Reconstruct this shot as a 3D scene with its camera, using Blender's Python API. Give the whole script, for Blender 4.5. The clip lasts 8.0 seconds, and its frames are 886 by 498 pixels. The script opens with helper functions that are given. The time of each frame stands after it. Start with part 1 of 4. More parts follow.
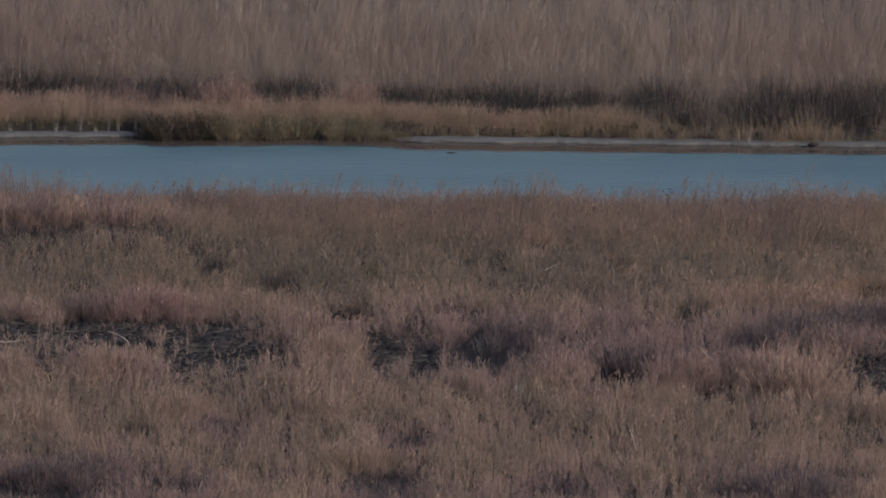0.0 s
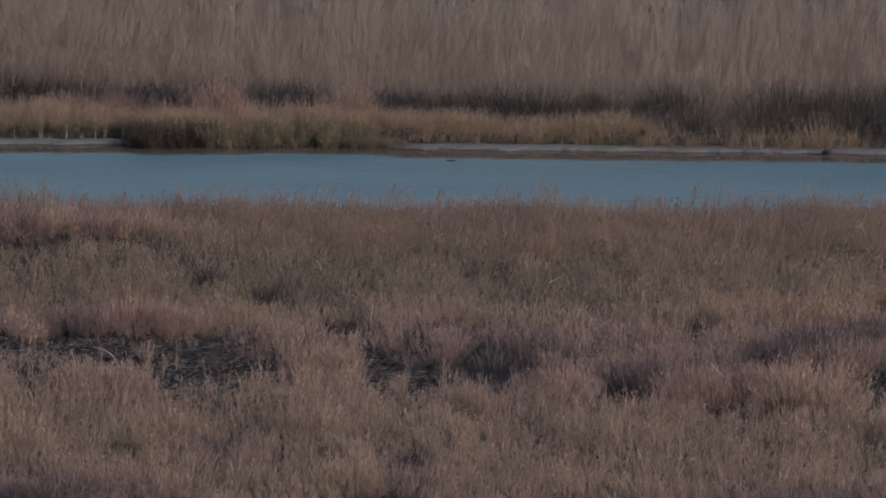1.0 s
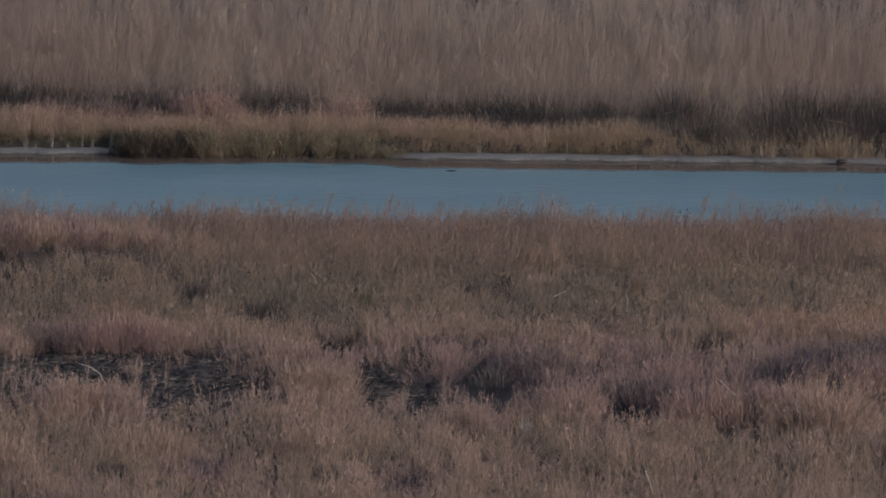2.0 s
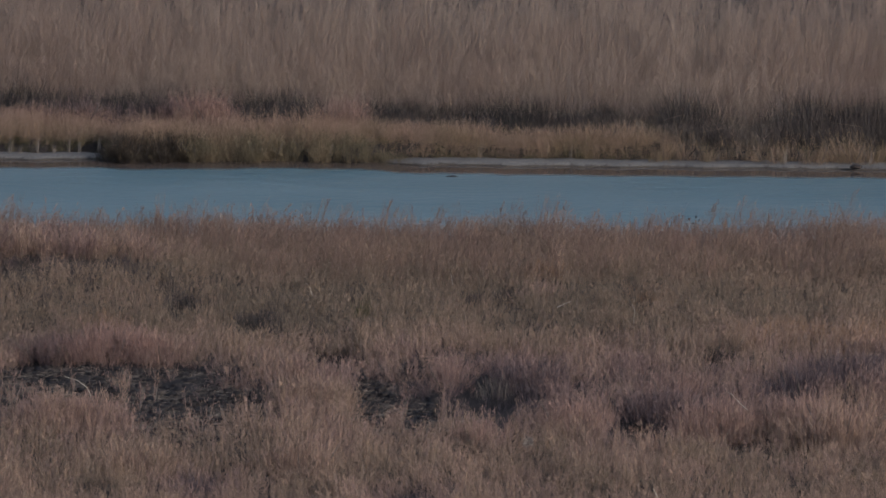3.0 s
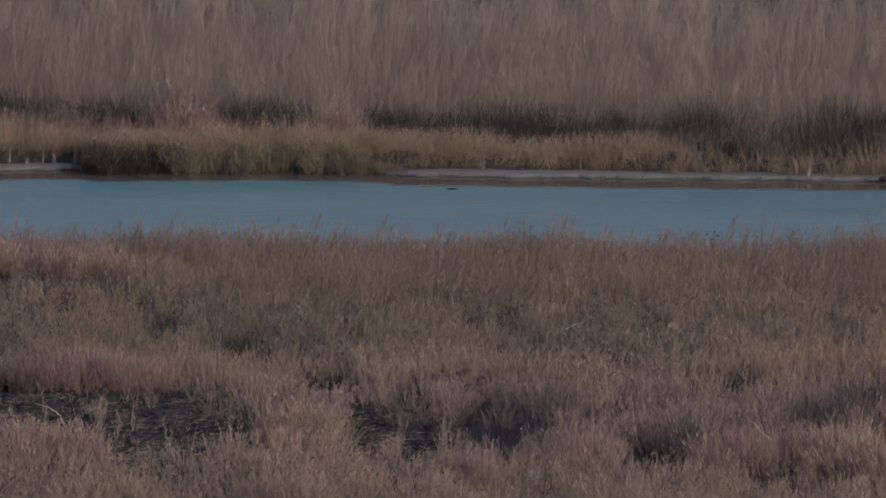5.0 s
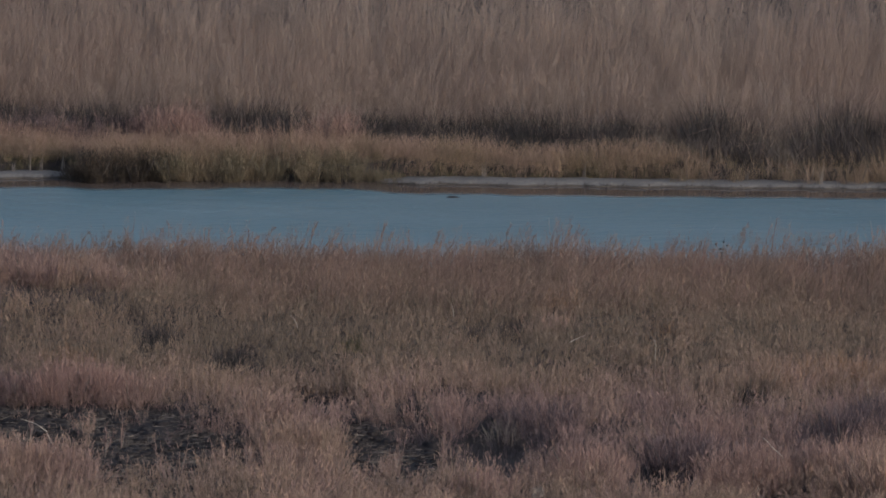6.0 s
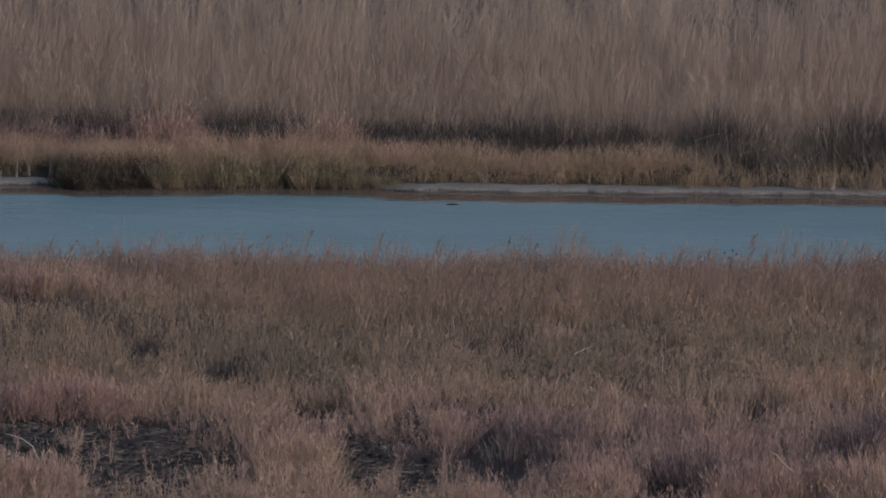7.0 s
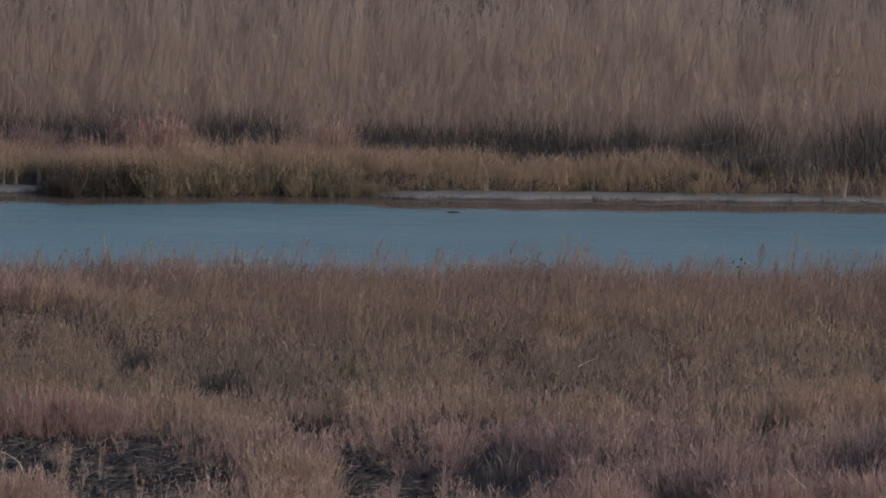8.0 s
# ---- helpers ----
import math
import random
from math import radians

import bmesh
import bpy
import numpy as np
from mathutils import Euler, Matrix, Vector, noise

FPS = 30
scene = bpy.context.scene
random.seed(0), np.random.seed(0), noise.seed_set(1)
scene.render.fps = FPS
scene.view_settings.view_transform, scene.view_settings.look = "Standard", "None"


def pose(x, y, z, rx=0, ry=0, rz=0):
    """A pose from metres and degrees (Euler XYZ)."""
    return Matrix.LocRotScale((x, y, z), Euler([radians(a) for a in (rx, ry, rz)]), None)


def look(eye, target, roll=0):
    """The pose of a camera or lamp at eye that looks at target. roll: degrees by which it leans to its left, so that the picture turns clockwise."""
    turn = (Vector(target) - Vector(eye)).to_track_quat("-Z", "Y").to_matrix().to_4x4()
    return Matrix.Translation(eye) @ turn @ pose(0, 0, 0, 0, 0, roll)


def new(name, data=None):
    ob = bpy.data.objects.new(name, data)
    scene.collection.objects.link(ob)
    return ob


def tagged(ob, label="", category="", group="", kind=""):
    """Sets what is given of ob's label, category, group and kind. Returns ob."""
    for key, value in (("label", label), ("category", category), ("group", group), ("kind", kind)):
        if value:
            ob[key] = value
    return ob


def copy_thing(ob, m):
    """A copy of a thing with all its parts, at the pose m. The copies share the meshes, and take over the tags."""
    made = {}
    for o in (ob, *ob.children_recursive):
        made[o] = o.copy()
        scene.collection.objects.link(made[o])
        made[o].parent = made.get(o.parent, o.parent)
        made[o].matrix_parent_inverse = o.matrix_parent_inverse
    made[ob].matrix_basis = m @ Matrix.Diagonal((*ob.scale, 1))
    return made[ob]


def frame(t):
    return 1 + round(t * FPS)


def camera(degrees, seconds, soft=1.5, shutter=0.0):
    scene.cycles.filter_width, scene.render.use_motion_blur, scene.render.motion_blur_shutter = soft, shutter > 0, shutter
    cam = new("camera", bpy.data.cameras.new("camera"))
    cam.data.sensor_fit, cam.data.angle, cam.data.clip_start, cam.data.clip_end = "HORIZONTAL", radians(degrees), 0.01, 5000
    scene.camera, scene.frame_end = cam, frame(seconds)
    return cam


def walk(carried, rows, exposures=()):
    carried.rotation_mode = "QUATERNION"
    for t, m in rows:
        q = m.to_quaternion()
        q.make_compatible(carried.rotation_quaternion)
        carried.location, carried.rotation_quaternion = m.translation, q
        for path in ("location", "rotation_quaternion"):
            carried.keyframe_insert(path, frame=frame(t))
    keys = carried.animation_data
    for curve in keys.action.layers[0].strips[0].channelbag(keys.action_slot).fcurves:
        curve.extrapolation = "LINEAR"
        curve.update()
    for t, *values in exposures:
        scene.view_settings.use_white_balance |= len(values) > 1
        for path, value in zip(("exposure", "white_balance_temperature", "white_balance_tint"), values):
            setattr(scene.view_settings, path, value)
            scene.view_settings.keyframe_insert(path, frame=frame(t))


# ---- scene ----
# ---------------------------------------------------------------- camera
cam = camera(2.4, 8.0, soft=1.7)
ROWS = [
    (0.0, 0.000, -212.088, 35.491, 0.0007, -9.5022, 0.0560),
    (0.5, 0.000, -207.981, 34.804, -0.0006, -9.4841, 0.0394),
    (1.0, 0.000, -203.884, 34.118, -0.0000, -9.4707, 0.0296),
    (1.5, 0.000, -200.035, 33.475, -0.0001, -9.4516, 0.0449),
    (3.0, 0.000, -189.176, 31.657, -0.0004, -9.4083, 0.0404),
    (3.5, 0.000, -185.866, 31.104, -0.0000, -9.3967, 0.0428),
    (4.0, 0.000, -182.608, 30.558, -0.0004, -9.3771, 0.0395),
    (4.5, 0.000, -179.381, 30.018, -0.0006, -9.3655, 0.0538),
    (6.0, 0.000, -170.527, 28.536, -0.0003, -9.3214, 0.0550),
    (6.5, 0.000, -167.726, 28.068, -0.0008, -9.3031, 0.0368),
    (7.0, 0.000, -165.083, 27.625, -0.0005, -9.2914, 0.0551),
    (7.5, 0.000, -162.465, 27.187, -0.0008, -9.2730, 0.0033),
    (8.0, 0.000, -160.072, 26.787, -0.0009, -9.2603, -0.0220),
]
walk(cam, [(t, pose(x, y, z, 90 + tilt, 0, yaw) @ pose(0, 0, 0, 0, 0, roll)) for t, x, y, z, yaw, tilt, roll in ROWS],
     exposures=[(0.0, -0.32), (8.0, -0.32)])

# ---------------------------------------------------------------- light
SUN_EL, SUN_AZ = 21.0, 128.0      # azimuth clockwise from +y
world = bpy.data.worlds.new("world")
scene.world = world
world.use_nodes = True
wn = world.node_tree.nodes
sky = wn.new("ShaderNodeTexSky")
sky.sky_type = "NISHITA"
sky.sun_disc = False
sky.dust_density = 2.0
sky.sun_elevation, sky.sun_rotation = radians(SUN_EL), radians(SUN_AZ)
wn["Background"].inputs["Strength"].default_value = 0.15
world.node_tree.links.new(sky.outputs["Color"], wn["Background"].inputs["Color"])
sun = new("sun", bpy.data.lights.new("sun", "SUN"))
sun.data.energy, sun.data.angle, sun.data.color = 2.2, radians(0.6), (1.0, 0.955, 0.925)
a, e = radians(SUN_AZ), radians(SUN_EL)
sun.matrix_world = look(100 * Vector((math.sin(a) * math.cos(e), math.cos(a) * math.cos(e), math.sin(e))), (0, 0, 0))


# ---------------------------------------------------------------- materials
def material(name, roughness=0.75):
    m = bpy.data.materials.new(name)
    m.use_nodes = True
    b = m.node_tree.nodes["Principled BSDF"]
    b.inputs["Roughness"].default_value = roughness
    b.inputs["Specular IOR Level"].default_value = 0.25
    return m, m.node_tree.nodes, m.node_tree.links, b


def ramp(n, stops):
    r = n.new("ShaderNodeValToRGB")
    while len(r.color_ramp.elements) < len(stops):
        r.color_ramp.elements.new(0.5)
    for el, (p, c) in zip(r.color_ramp.elements, stops):
        el.position, el.color = p, (*c, 1)
    return r


def math_node(n, l, op, a, b):
    m = n.new("ShaderNodeMath")
    m.operation = op
    for i, v in enumerate((a, b)):
        if isinstance(v, (int, float)):
            m.inputs[i].default_value = v
        else:
            l.new(v, m.inputs[i])
    return m.outputs[0]


def plant(name, stops, spread=0.35, tip=(1.0, 1.0, 1.0), roughness=0.7, thin=0.0):
    """Stems coloured by each plant's hue value, varied stem by stem, with a tint towards the tips."""
    m, n, l, b = material(name, roughness)
    hue = n.new("ShaderNodeAttribute")
    hue.attribute_name = "hue"
    rise = n.new("ShaderNodeAttribute")
    rise.attribute_name = "rise"
    geo = n.new("ShaderNodeNewGeometry")
    r = ramp(n, stops)
    l.new(hue.outputs["Fac"], r.inputs["Fac"])
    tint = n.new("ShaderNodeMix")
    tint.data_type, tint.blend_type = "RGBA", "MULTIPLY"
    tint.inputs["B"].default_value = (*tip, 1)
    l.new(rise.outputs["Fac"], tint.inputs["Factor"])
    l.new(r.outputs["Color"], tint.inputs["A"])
    hsv = n.new("ShaderNodeHueSaturation")
    l.new(tint.outputs["Result"], hsv.inputs["Color"])
    l.new(math_node(n, l, "ADD", math_node(n, l, "MULTIPLY", geo.outputs["Random Per Island"], 2 * spread), 1 - spread), hsv.inputs["Value"])
    tex = n.new("ShaderNodeTexNoise")
    tex.inputs["Scale"].default_value = 60
    l.new(math_node(n, l, "ADD", math_node(n, l, "MULTIPLY", tex.outputs["Fac"], 0.6), 0.7), hsv.inputs["Saturation"])
    l.new(hsv.outputs["Color"], b.inputs["Base Color"])
    if thin:
        tr, mx = n.new("ShaderNodeBsdfTranslucent"), n.new("ShaderNodeMixShader")
        l.new(hsv.outputs["Color"], tr.inputs["Color"])
        mx.inputs["Fac"].default_value = thin
        l.new(b.outputs["BSDF"], mx.inputs[1])
        l.new(tr.outputs["BSDF"], mx.inputs[2])
        l.new(mx.outputs["Shader"], n["Material Output"].inputs["Surface"])
    return m


# the dark purple end of the ramp stands in for stems in shade
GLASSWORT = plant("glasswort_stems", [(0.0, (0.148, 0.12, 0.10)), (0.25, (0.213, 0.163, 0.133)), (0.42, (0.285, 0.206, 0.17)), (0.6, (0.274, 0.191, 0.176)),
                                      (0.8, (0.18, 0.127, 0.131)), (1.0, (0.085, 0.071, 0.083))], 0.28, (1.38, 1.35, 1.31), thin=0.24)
BLUSH = plant("pink_glasswort", [(0.0, (0.33, 0.24, 0.208)), (0.5, (0.335, 0.226, 0.204)), (1.0, (0.30, 0.185, 0.178))], 0.22, (1.1, 1.05, 1.05), thin=0.3)
GRASS = plant("marsh_grass", [(0.0, (0.135, 0.13, 0.075)), (0.35, (0.245, 0.206, 0.138)), (0.7, (0.405, 0.308, 0.250)), (1.0, (0.39, 0.282, 0.248))], 0.25, (1.12, 1.05, 1.02), thin=0.4)
RUST = plant("rusty_glasswort", [(0.0, (0.25, 0.165, 0.115)), (1.0, (0.31, 0.20, 0.14))], 0.3, (1.25, 1.2, 1.15), thin=0.24)
REED = plant("dry_reed", [(0.0, (0.42, 0.325, 0.285)), (0.5, (0.492, 0.404, 0.35)), (1.0, (0.56, 0.458, 0.375))], 0.05, (1.0, 0.98, 0.98), thin=0.5)
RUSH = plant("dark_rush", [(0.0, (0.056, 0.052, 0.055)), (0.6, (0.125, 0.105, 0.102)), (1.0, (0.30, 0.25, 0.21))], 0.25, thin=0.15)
SHRUB = plant("sea_purslane_leaves", [(0.0, (0.062, 0.049, 0.041)), (0.5, (0.175, 0.148, 0.105)), (1.0, (0.30, 0.235, 0.165))], 0.4, thin=0.2)
FRINGE = plant("shore_grass", [(0.0, (0.24, 0.182, 0.150)), (0.6, (0.312, 0.226, 0.190)), (1.0, (0.325, 0.224, 0.197))], 0.25, (1.05, 1.0, 1.0), thin=0.35)
STRAW = plant("bleached_straw", [(0.0, (0.10, 0.085, 0.08)), (1.0, (0.36, 0.315, 0.285))], 0.4)


def bleached_wood():
    m, n, l, b = material("bleached_wood", 0.8)
    tex = n.new("ShaderNodeTexNoise")
    tex.inputs["Scale"].default_value = 90
    r = ramp(n, [(0.3, (0.38, 0.33, 0.28)), (0.7, (0.72, 0.67, 0.60))])
    l.new(tex.outputs["Fac"], r.inputs["Fac"])
    l.new(r.outputs["Color"], b.inputs["Base Color"])
    return m


def mud(name, dark, light, wet):
    m, n, l, b = material(name, 0.6)
    b.inputs["Specular IOR Level"].default_value = 0.12
    big, fine = n.new("ShaderNodeTexNoise"), n.new("ShaderNodeTexNoise")
    co = n.new("ShaderNodeTexCoord")
    for tex, s in ((big, 1.7), (fine, 38)):
        tex.inputs["Scale"].default_value, tex.inputs["Detail"].default_value = s, 8
        l.new(co.outputs["Object"], tex.inputs["Vector"])
    mix = math_node(n, l, "ADD", math_node(n, l, "MULTIPLY", big.outputs["Fac"], 0.55), math_node(n, l, "MULTIPLY", fine.outputs["Fac"], 0.45))
    r = ramp(n, [(0.35, dark), (0.65, light)])
    l.new(mix, r.inputs["Fac"])
    l.new(r.outputs["Color"], b.inputs["Base Color"])
    rr = n.new("ShaderNodeMapRange")
    rr.inputs["To Min"].default_value, rr.inputs["To Max"].default_value = wet, 0.9
    l.new(big.outputs["Fac"], rr.inputs["Value"])
    l.new(rr.outputs["Result"], b.inputs["Roughness"])
    bump = n.new("ShaderNodeBump")
    bump.inputs["Strength"].default_value, bump.inputs["Distance"].default_value = 0.7, 0.02
    l.new(mix, bump.inputs["Height"])
    l.new(bump.outputs["Normal"], b.inputs["Normal"])
    return m


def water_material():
    """Wind-ruffled water, the sky's blue put into its colour; calm in the lee of the far bank, where brown paints the
    bank's reflection.
    """
    m, n, l, b = material("creek_water", 0.3)
    b.inputs["IOR"].default_value = 1.33
    b.inputs["Specular IOR Level"].default_value = 0.5
    co = n.new("ShaderNodeTexCoord")
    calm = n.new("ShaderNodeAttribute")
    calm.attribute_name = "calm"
    cm = n.new("ShaderNodeMapping")
    cm.inputs["Scale"].default_value = (0.25, 1, 1)
    l.new(co.outputs["Object"], cm.inputs["Vector"])
    tint = n.new("ShaderNodeTexNoise")
    tint.inputs["Scale"].default_value = 1.3
    l.new(cm.outputs["Vector"], tint.inputs["Vector"])
    # blue of the reflected sky, laid into the base colour
    r = ramp(n, [(0.3, (0.12, 0.215, 0.26)), (0.7, (0.16, 0.255, 0.30))])
    l.new(tint.outputs["Fac"], r.inputs["Fac"])
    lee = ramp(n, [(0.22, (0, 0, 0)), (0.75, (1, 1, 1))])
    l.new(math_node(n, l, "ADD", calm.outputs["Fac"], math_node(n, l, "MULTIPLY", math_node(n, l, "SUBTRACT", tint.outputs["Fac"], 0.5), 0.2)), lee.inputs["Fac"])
    # brown of the mirrored bank, mixed over it in the lee
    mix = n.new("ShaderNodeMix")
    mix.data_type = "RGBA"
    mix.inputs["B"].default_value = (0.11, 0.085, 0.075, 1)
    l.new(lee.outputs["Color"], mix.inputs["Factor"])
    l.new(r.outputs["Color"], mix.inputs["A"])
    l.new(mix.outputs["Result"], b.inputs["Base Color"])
    gloss = n.new("ShaderNodeMapRange")
    gloss.inputs["To Min"].default_value, gloss.inputs["To Max"].default_value = 0.3, 0.07
    l.new(lee.outputs["Color"], gloss.inputs["Value"])
    l.new(gloss.outputs["Result"], b.inputs["Roughness"])
    wm = n.new("ShaderNodeMapping")
    wm.inputs["Scale"].default_value = (0.45, 1, 1)
    l.new(co.outputs["Object"], wm.inputs["Vector"])
    h = None
    for s, k in ((7, 1.0), (19, 0.5), (47, 0.22)):
        tex = n.new("ShaderNodeTexNoise")
        tex.inputs["Scale"].default_value, tex.inputs["Detail"].default_value = s, 2
        l.new(wm.outputs["Vector"], tex.inputs["Vector"])
        v = math_node(n, l, "MULTIPLY", tex.outputs["Fac"], k)
        h = v if h is None else math_node(n, l, "ADD", h, v)
    bump = n.new("ShaderNodeBump")
    bump.inputs["Distance"].default_value = 0.013
    l.new(math_node(n, l, "SUBTRACT", 1.0, math_node(n, l, "MULTIPLY", lee.outputs["Color"], 0.93)), bump.inputs["Strength"])
    l.new(h, bump.inputs["Height"])
    l.new(bump.outputs["Normal"], b.inputs["Normal"])
    return m


WOOD = bleached_wood()
WET = mud("wet_mud", (0.05, 0.045, 0.042), (0.11, 0.10, 0.093), 0.45)
MUD = mud("dark_mud", (0.021, 0.0178, 0.0182), (0.058, 0.0505, 0.0515), 0.65)
SAND = mud("grey_silt", (0.125, 0.12, 0.12), (0.225, 0.215, 0.21), 0.6)
STONE = mud("pale_stone", (0.24, 0.21, 0.18), (0.5, 0.45, 0.4), 0.6)
WATER = water_material()


# ---------------------------------------------------------------- building blocks
def wave(x, y, size, seed):
    """Smooth uneven field, about -1 to 1."""
    g = np.random.RandomState(seed)
    s = np.zeros(np.shape(x))
    for k in range(9):
        q, p = g.uniform(0, 2 * math.pi, 2)
        f = (0.6 + 1.3 * g.rand()) * 2 * math.pi / size
        s = s + np.sin(f * (x * math.cos(q) + y * math.sin(q)) + p)
    return s / 4.5


def mesh_of(name, v, f, attrs=(), mat=None, smooth=False):
    me = bpy.data.meshes.new(name)
    me.vertices.add(len(v))
    me.vertices.foreach_set("co", np.asarray(v, np.float32).ravel())
    k = f.shape[1]
    me.loops.add(len(f) * k)
    me.loops.foreach_set("vertex_index", np.asarray(f, np.int32).ravel())
    me.polygons.add(len(f))
    me.polygons.foreach_set("loop_start", np.arange(0, len(f) * k, k, dtype=np.int32))
    me.update(calc_edges=True)
    for key, val in attrs:
        me.attributes.new(key, "FLOAT", "POINT").data.foreach_set("value", np.asarray(val, np.float32))
    if smooth:
        me.polygons.foreach_set("use_smooth", np.ones(len(f), bool))
    if mat:
        me.materials.append(mat)
    return me


RING = np.array([(math.cos(t), math.sin(t), 0) for t in (0.3, 0.3 + 2.094, 0.3 + 4.189)])


def spike(p, d, length, r, belly=0.5, bend=(0, 0, 0), lift0=0.0, lift1=1.0):
    """A three-sided tapering shoot from p along d: points, triangles, rise."""
    d = np.asarray(d, float)
    d = d / np.linalg.norm(d)
    s = np.cross(d, (0.31, 0.95, 0.1))
    s /= np.linalg.norm(s)
    t = np.cross(d, s)
    p = np.asarray(p, float)
    mid = p + d * length * belly + np.asarray(bend) * 0.35
    tip = p + d * length + np.asarray(bend)
    ring = RING[:, :1] * s + RING[:, 1:2] * t
    v = np.vstack([p + ring * r * 0.75, mid + ring * r, tip])
    f = np.array([(0, 1, 4), (0, 4, 3), (1, 2, 5), (1, 5, 4), (2, 0, 3), (2, 3, 5), (3, 4, 6), (4, 5, 6), (5, 3, 6)])
    return v, f, np.array([lift0] * 3 + [lift0 + (lift1 - lift0) * belly] * 3 + [lift1])


def needle(p, d, length, r, lift0=0.0, lift1=1.0):
    """A slender pointed leaf or twig, folded along its keel."""
    d = np.asarray(d, float) / np.linalg.norm(d)
    q = 6.28 * math.modf(abs(float(np.sum(p)) * 7919.7 + float(d[0]) * 131.3))[0]
    s = np.cross(d, (math.cos(q), math.sin(q), 0.1))
    s /= np.linalg.norm(s)
    p = np.asarray(p, float)
    mid = p + d * length * 0.3
    return np.vstack([mid + s * r, mid - s * r, p + np.cross(d, s) * r, p + d * length]), np.array([(0, 2, 3), (2, 1, 3)]), np.array([lift0] * 3 + [lift1])


def ribbon(p, d, length, r, bend=(0, 0, 0), lift0=0.0, lift1=1.0, turn=0.0):
    """A thin strap that curves: from p along d, its tip carried off by bend."""
    d = np.asarray(d, float) / np.linalg.norm(d)
    s = np.cross(d, (math.cos(turn), math.sin(turn), 0.1))
    s *= r / np.linalg.norm(s)
    p = np.asarray(p, float)
    mid, tip = p + d * length * 0.5 + 0.22 * np.asarray(bend), p + d * length + np.asarray(bend)
    v = np.vstack([p + 0.7 * s, p - 0.7 * s, mid + s, mid - s, tip])
    return v, np.array([(0, 1, 3), (0, 3, 2), (2, 3, 4)]), np.array([lift0, lift0, (lift0 + lift1) / 2, (lift0 + lift1) / 2, lift1])


def fleck(p, d, length, r, lift, turn):
    """One short branchlet: a slim pointed leaf."""
    d = np.asarray(d, float) / np.linalg.norm(d)
    s = np.cross(d, (math.cos(turn), math.sin(turn), 0.1))
    s *= r / np.linalg.norm(s)
    return np.vstack([p + s, p - s, p + d * length]), np.array([(0, 1, 2)]), np.array([lift, lift, min(1, lift + 0.2)])


def joined(pieces):
    vs, fs, rs, n = [], [], [], 0
    for v, f, r in pieces:
        vs.append(v), fs.append(f + n), rs.append(r)
        n += len(v)
    return np.vstack(vs), np.vstack(fs), np.concatenate(rs)


def sprawl(g, height=0.2, branches=5, n=8, r=0.0019, reach=0.10, ln0=0.022, ln1=0.048, stalk=True):
    """A bushy glasswort plant: curved branches that rise from the foot, each set with short branchlets pointing all ways."""
    out = []
    for k in range(branches):
        q, o = 6.283 * (k + g.rand()) / branches, reach * g.uniform(0.3, 1.0)
        h = height * g.uniform(0.65, 1.08) * (1 - 0.25 * (o / reach) ** 2)
        way = lambda u: np.array((math.cos(q) * o * u ** 0.7, math.sin(q) * o * u ** 0.7, h * u))
        if stalk:
            out.append(ribbon(way(0), way(1), np.linalg.norm(way(1)), r * 0.55, (0, 0, 0), 0, 1, g.uniform(0, 6.28)))
        for j in range(n):
            u, t, f = 0.25 + 0.77 * (j + g.rand()) / n, g.uniform(0, 6.28), abs(g.normal(0.28, 0.6))
            out.append(fleck(way(u) + g.normal(0, 0.006, 3), (math.cos(t) * f, math.sin(t) * f, 1), g.uniform(ln0, ln1), r * g.uniform(0.7, 1.2), u, g.uniform(0, 6.28)))
    return joined(out)


def grass_shoot(g, height=0.35, n=14, r=0.0020, plume=False):
    """A grass tuft of arching blades, some with wind-bent feathery heads."""
    out = []
    for _ in range(n):
        q, o = g.uniform(0, 2 * math.pi), g.uniform(0.03, 0.45)
        ln = height * g.uniform(0.4, 1.0)
        out.append(ribbon((*g.uniform(-0.07, 0.07, 2), 0), (math.cos(q) * o, math.sin(q) * o, 1), ln, r * g.uniform(0.7, 1.2),
                          (ln * (0.2 * math.cos(q) + 0.08), ln * 0.2 * math.sin(q), -0.05 * ln), 0, 1, g.uniform(0, 6.28)))
    for k in range(3 if plume else 0):
        top = np.array((g.uniform(-0.06, 0.1), g.uniform(-0.06, 0.06), height * g.uniform(0.9, 1.2)))
        out.append(ribbon((0, 0, 0), top, np.linalg.norm(top), r * 0.6, (0.02, 0, 0), 0, 1, g.uniform(0, 6.28)))
        for j in range(11):
            q, u = g.uniform(0, 2 * math.pi), g.uniform(0.5, 1.0)
            out.append(fleck(top * u + (0.02 * u * u, 0, 0), (math.cos(q) * 0.45 + 0.4, math.sin(q) * 0.45, 1), height * g.uniform(0.09, 0.18), r * 0.7, 0.8, g.uniform(0, 6.28)))
    return joined(out)


def thicket(g, height=0.8, n=20):
    """Dry leaves and broken stems that fill the bed between the stalks."""
    out = []
    for _ in range(n):
        q, o = g.uniform(0, 2 * math.pi), abs(g.normal(0, 0.22))
        ln = height * g.uniform(0.16, 0.42)
        out.append(ribbon((*g.uniform(-0.16, 0.16, 2), height * g.uniform(0.0, 0.75)), (math.cos(q) * o + 0.1, math.sin(q) * o, 1), ln, 0.0011 * g.uniform(0.7, 1.3),
                          (ln * g.uniform(-0.05, 0.25), ln * g.uniform(-0.1, 0.1), 0), 0, 1, g.uniform(0, 6.28)))
    return joined(out)


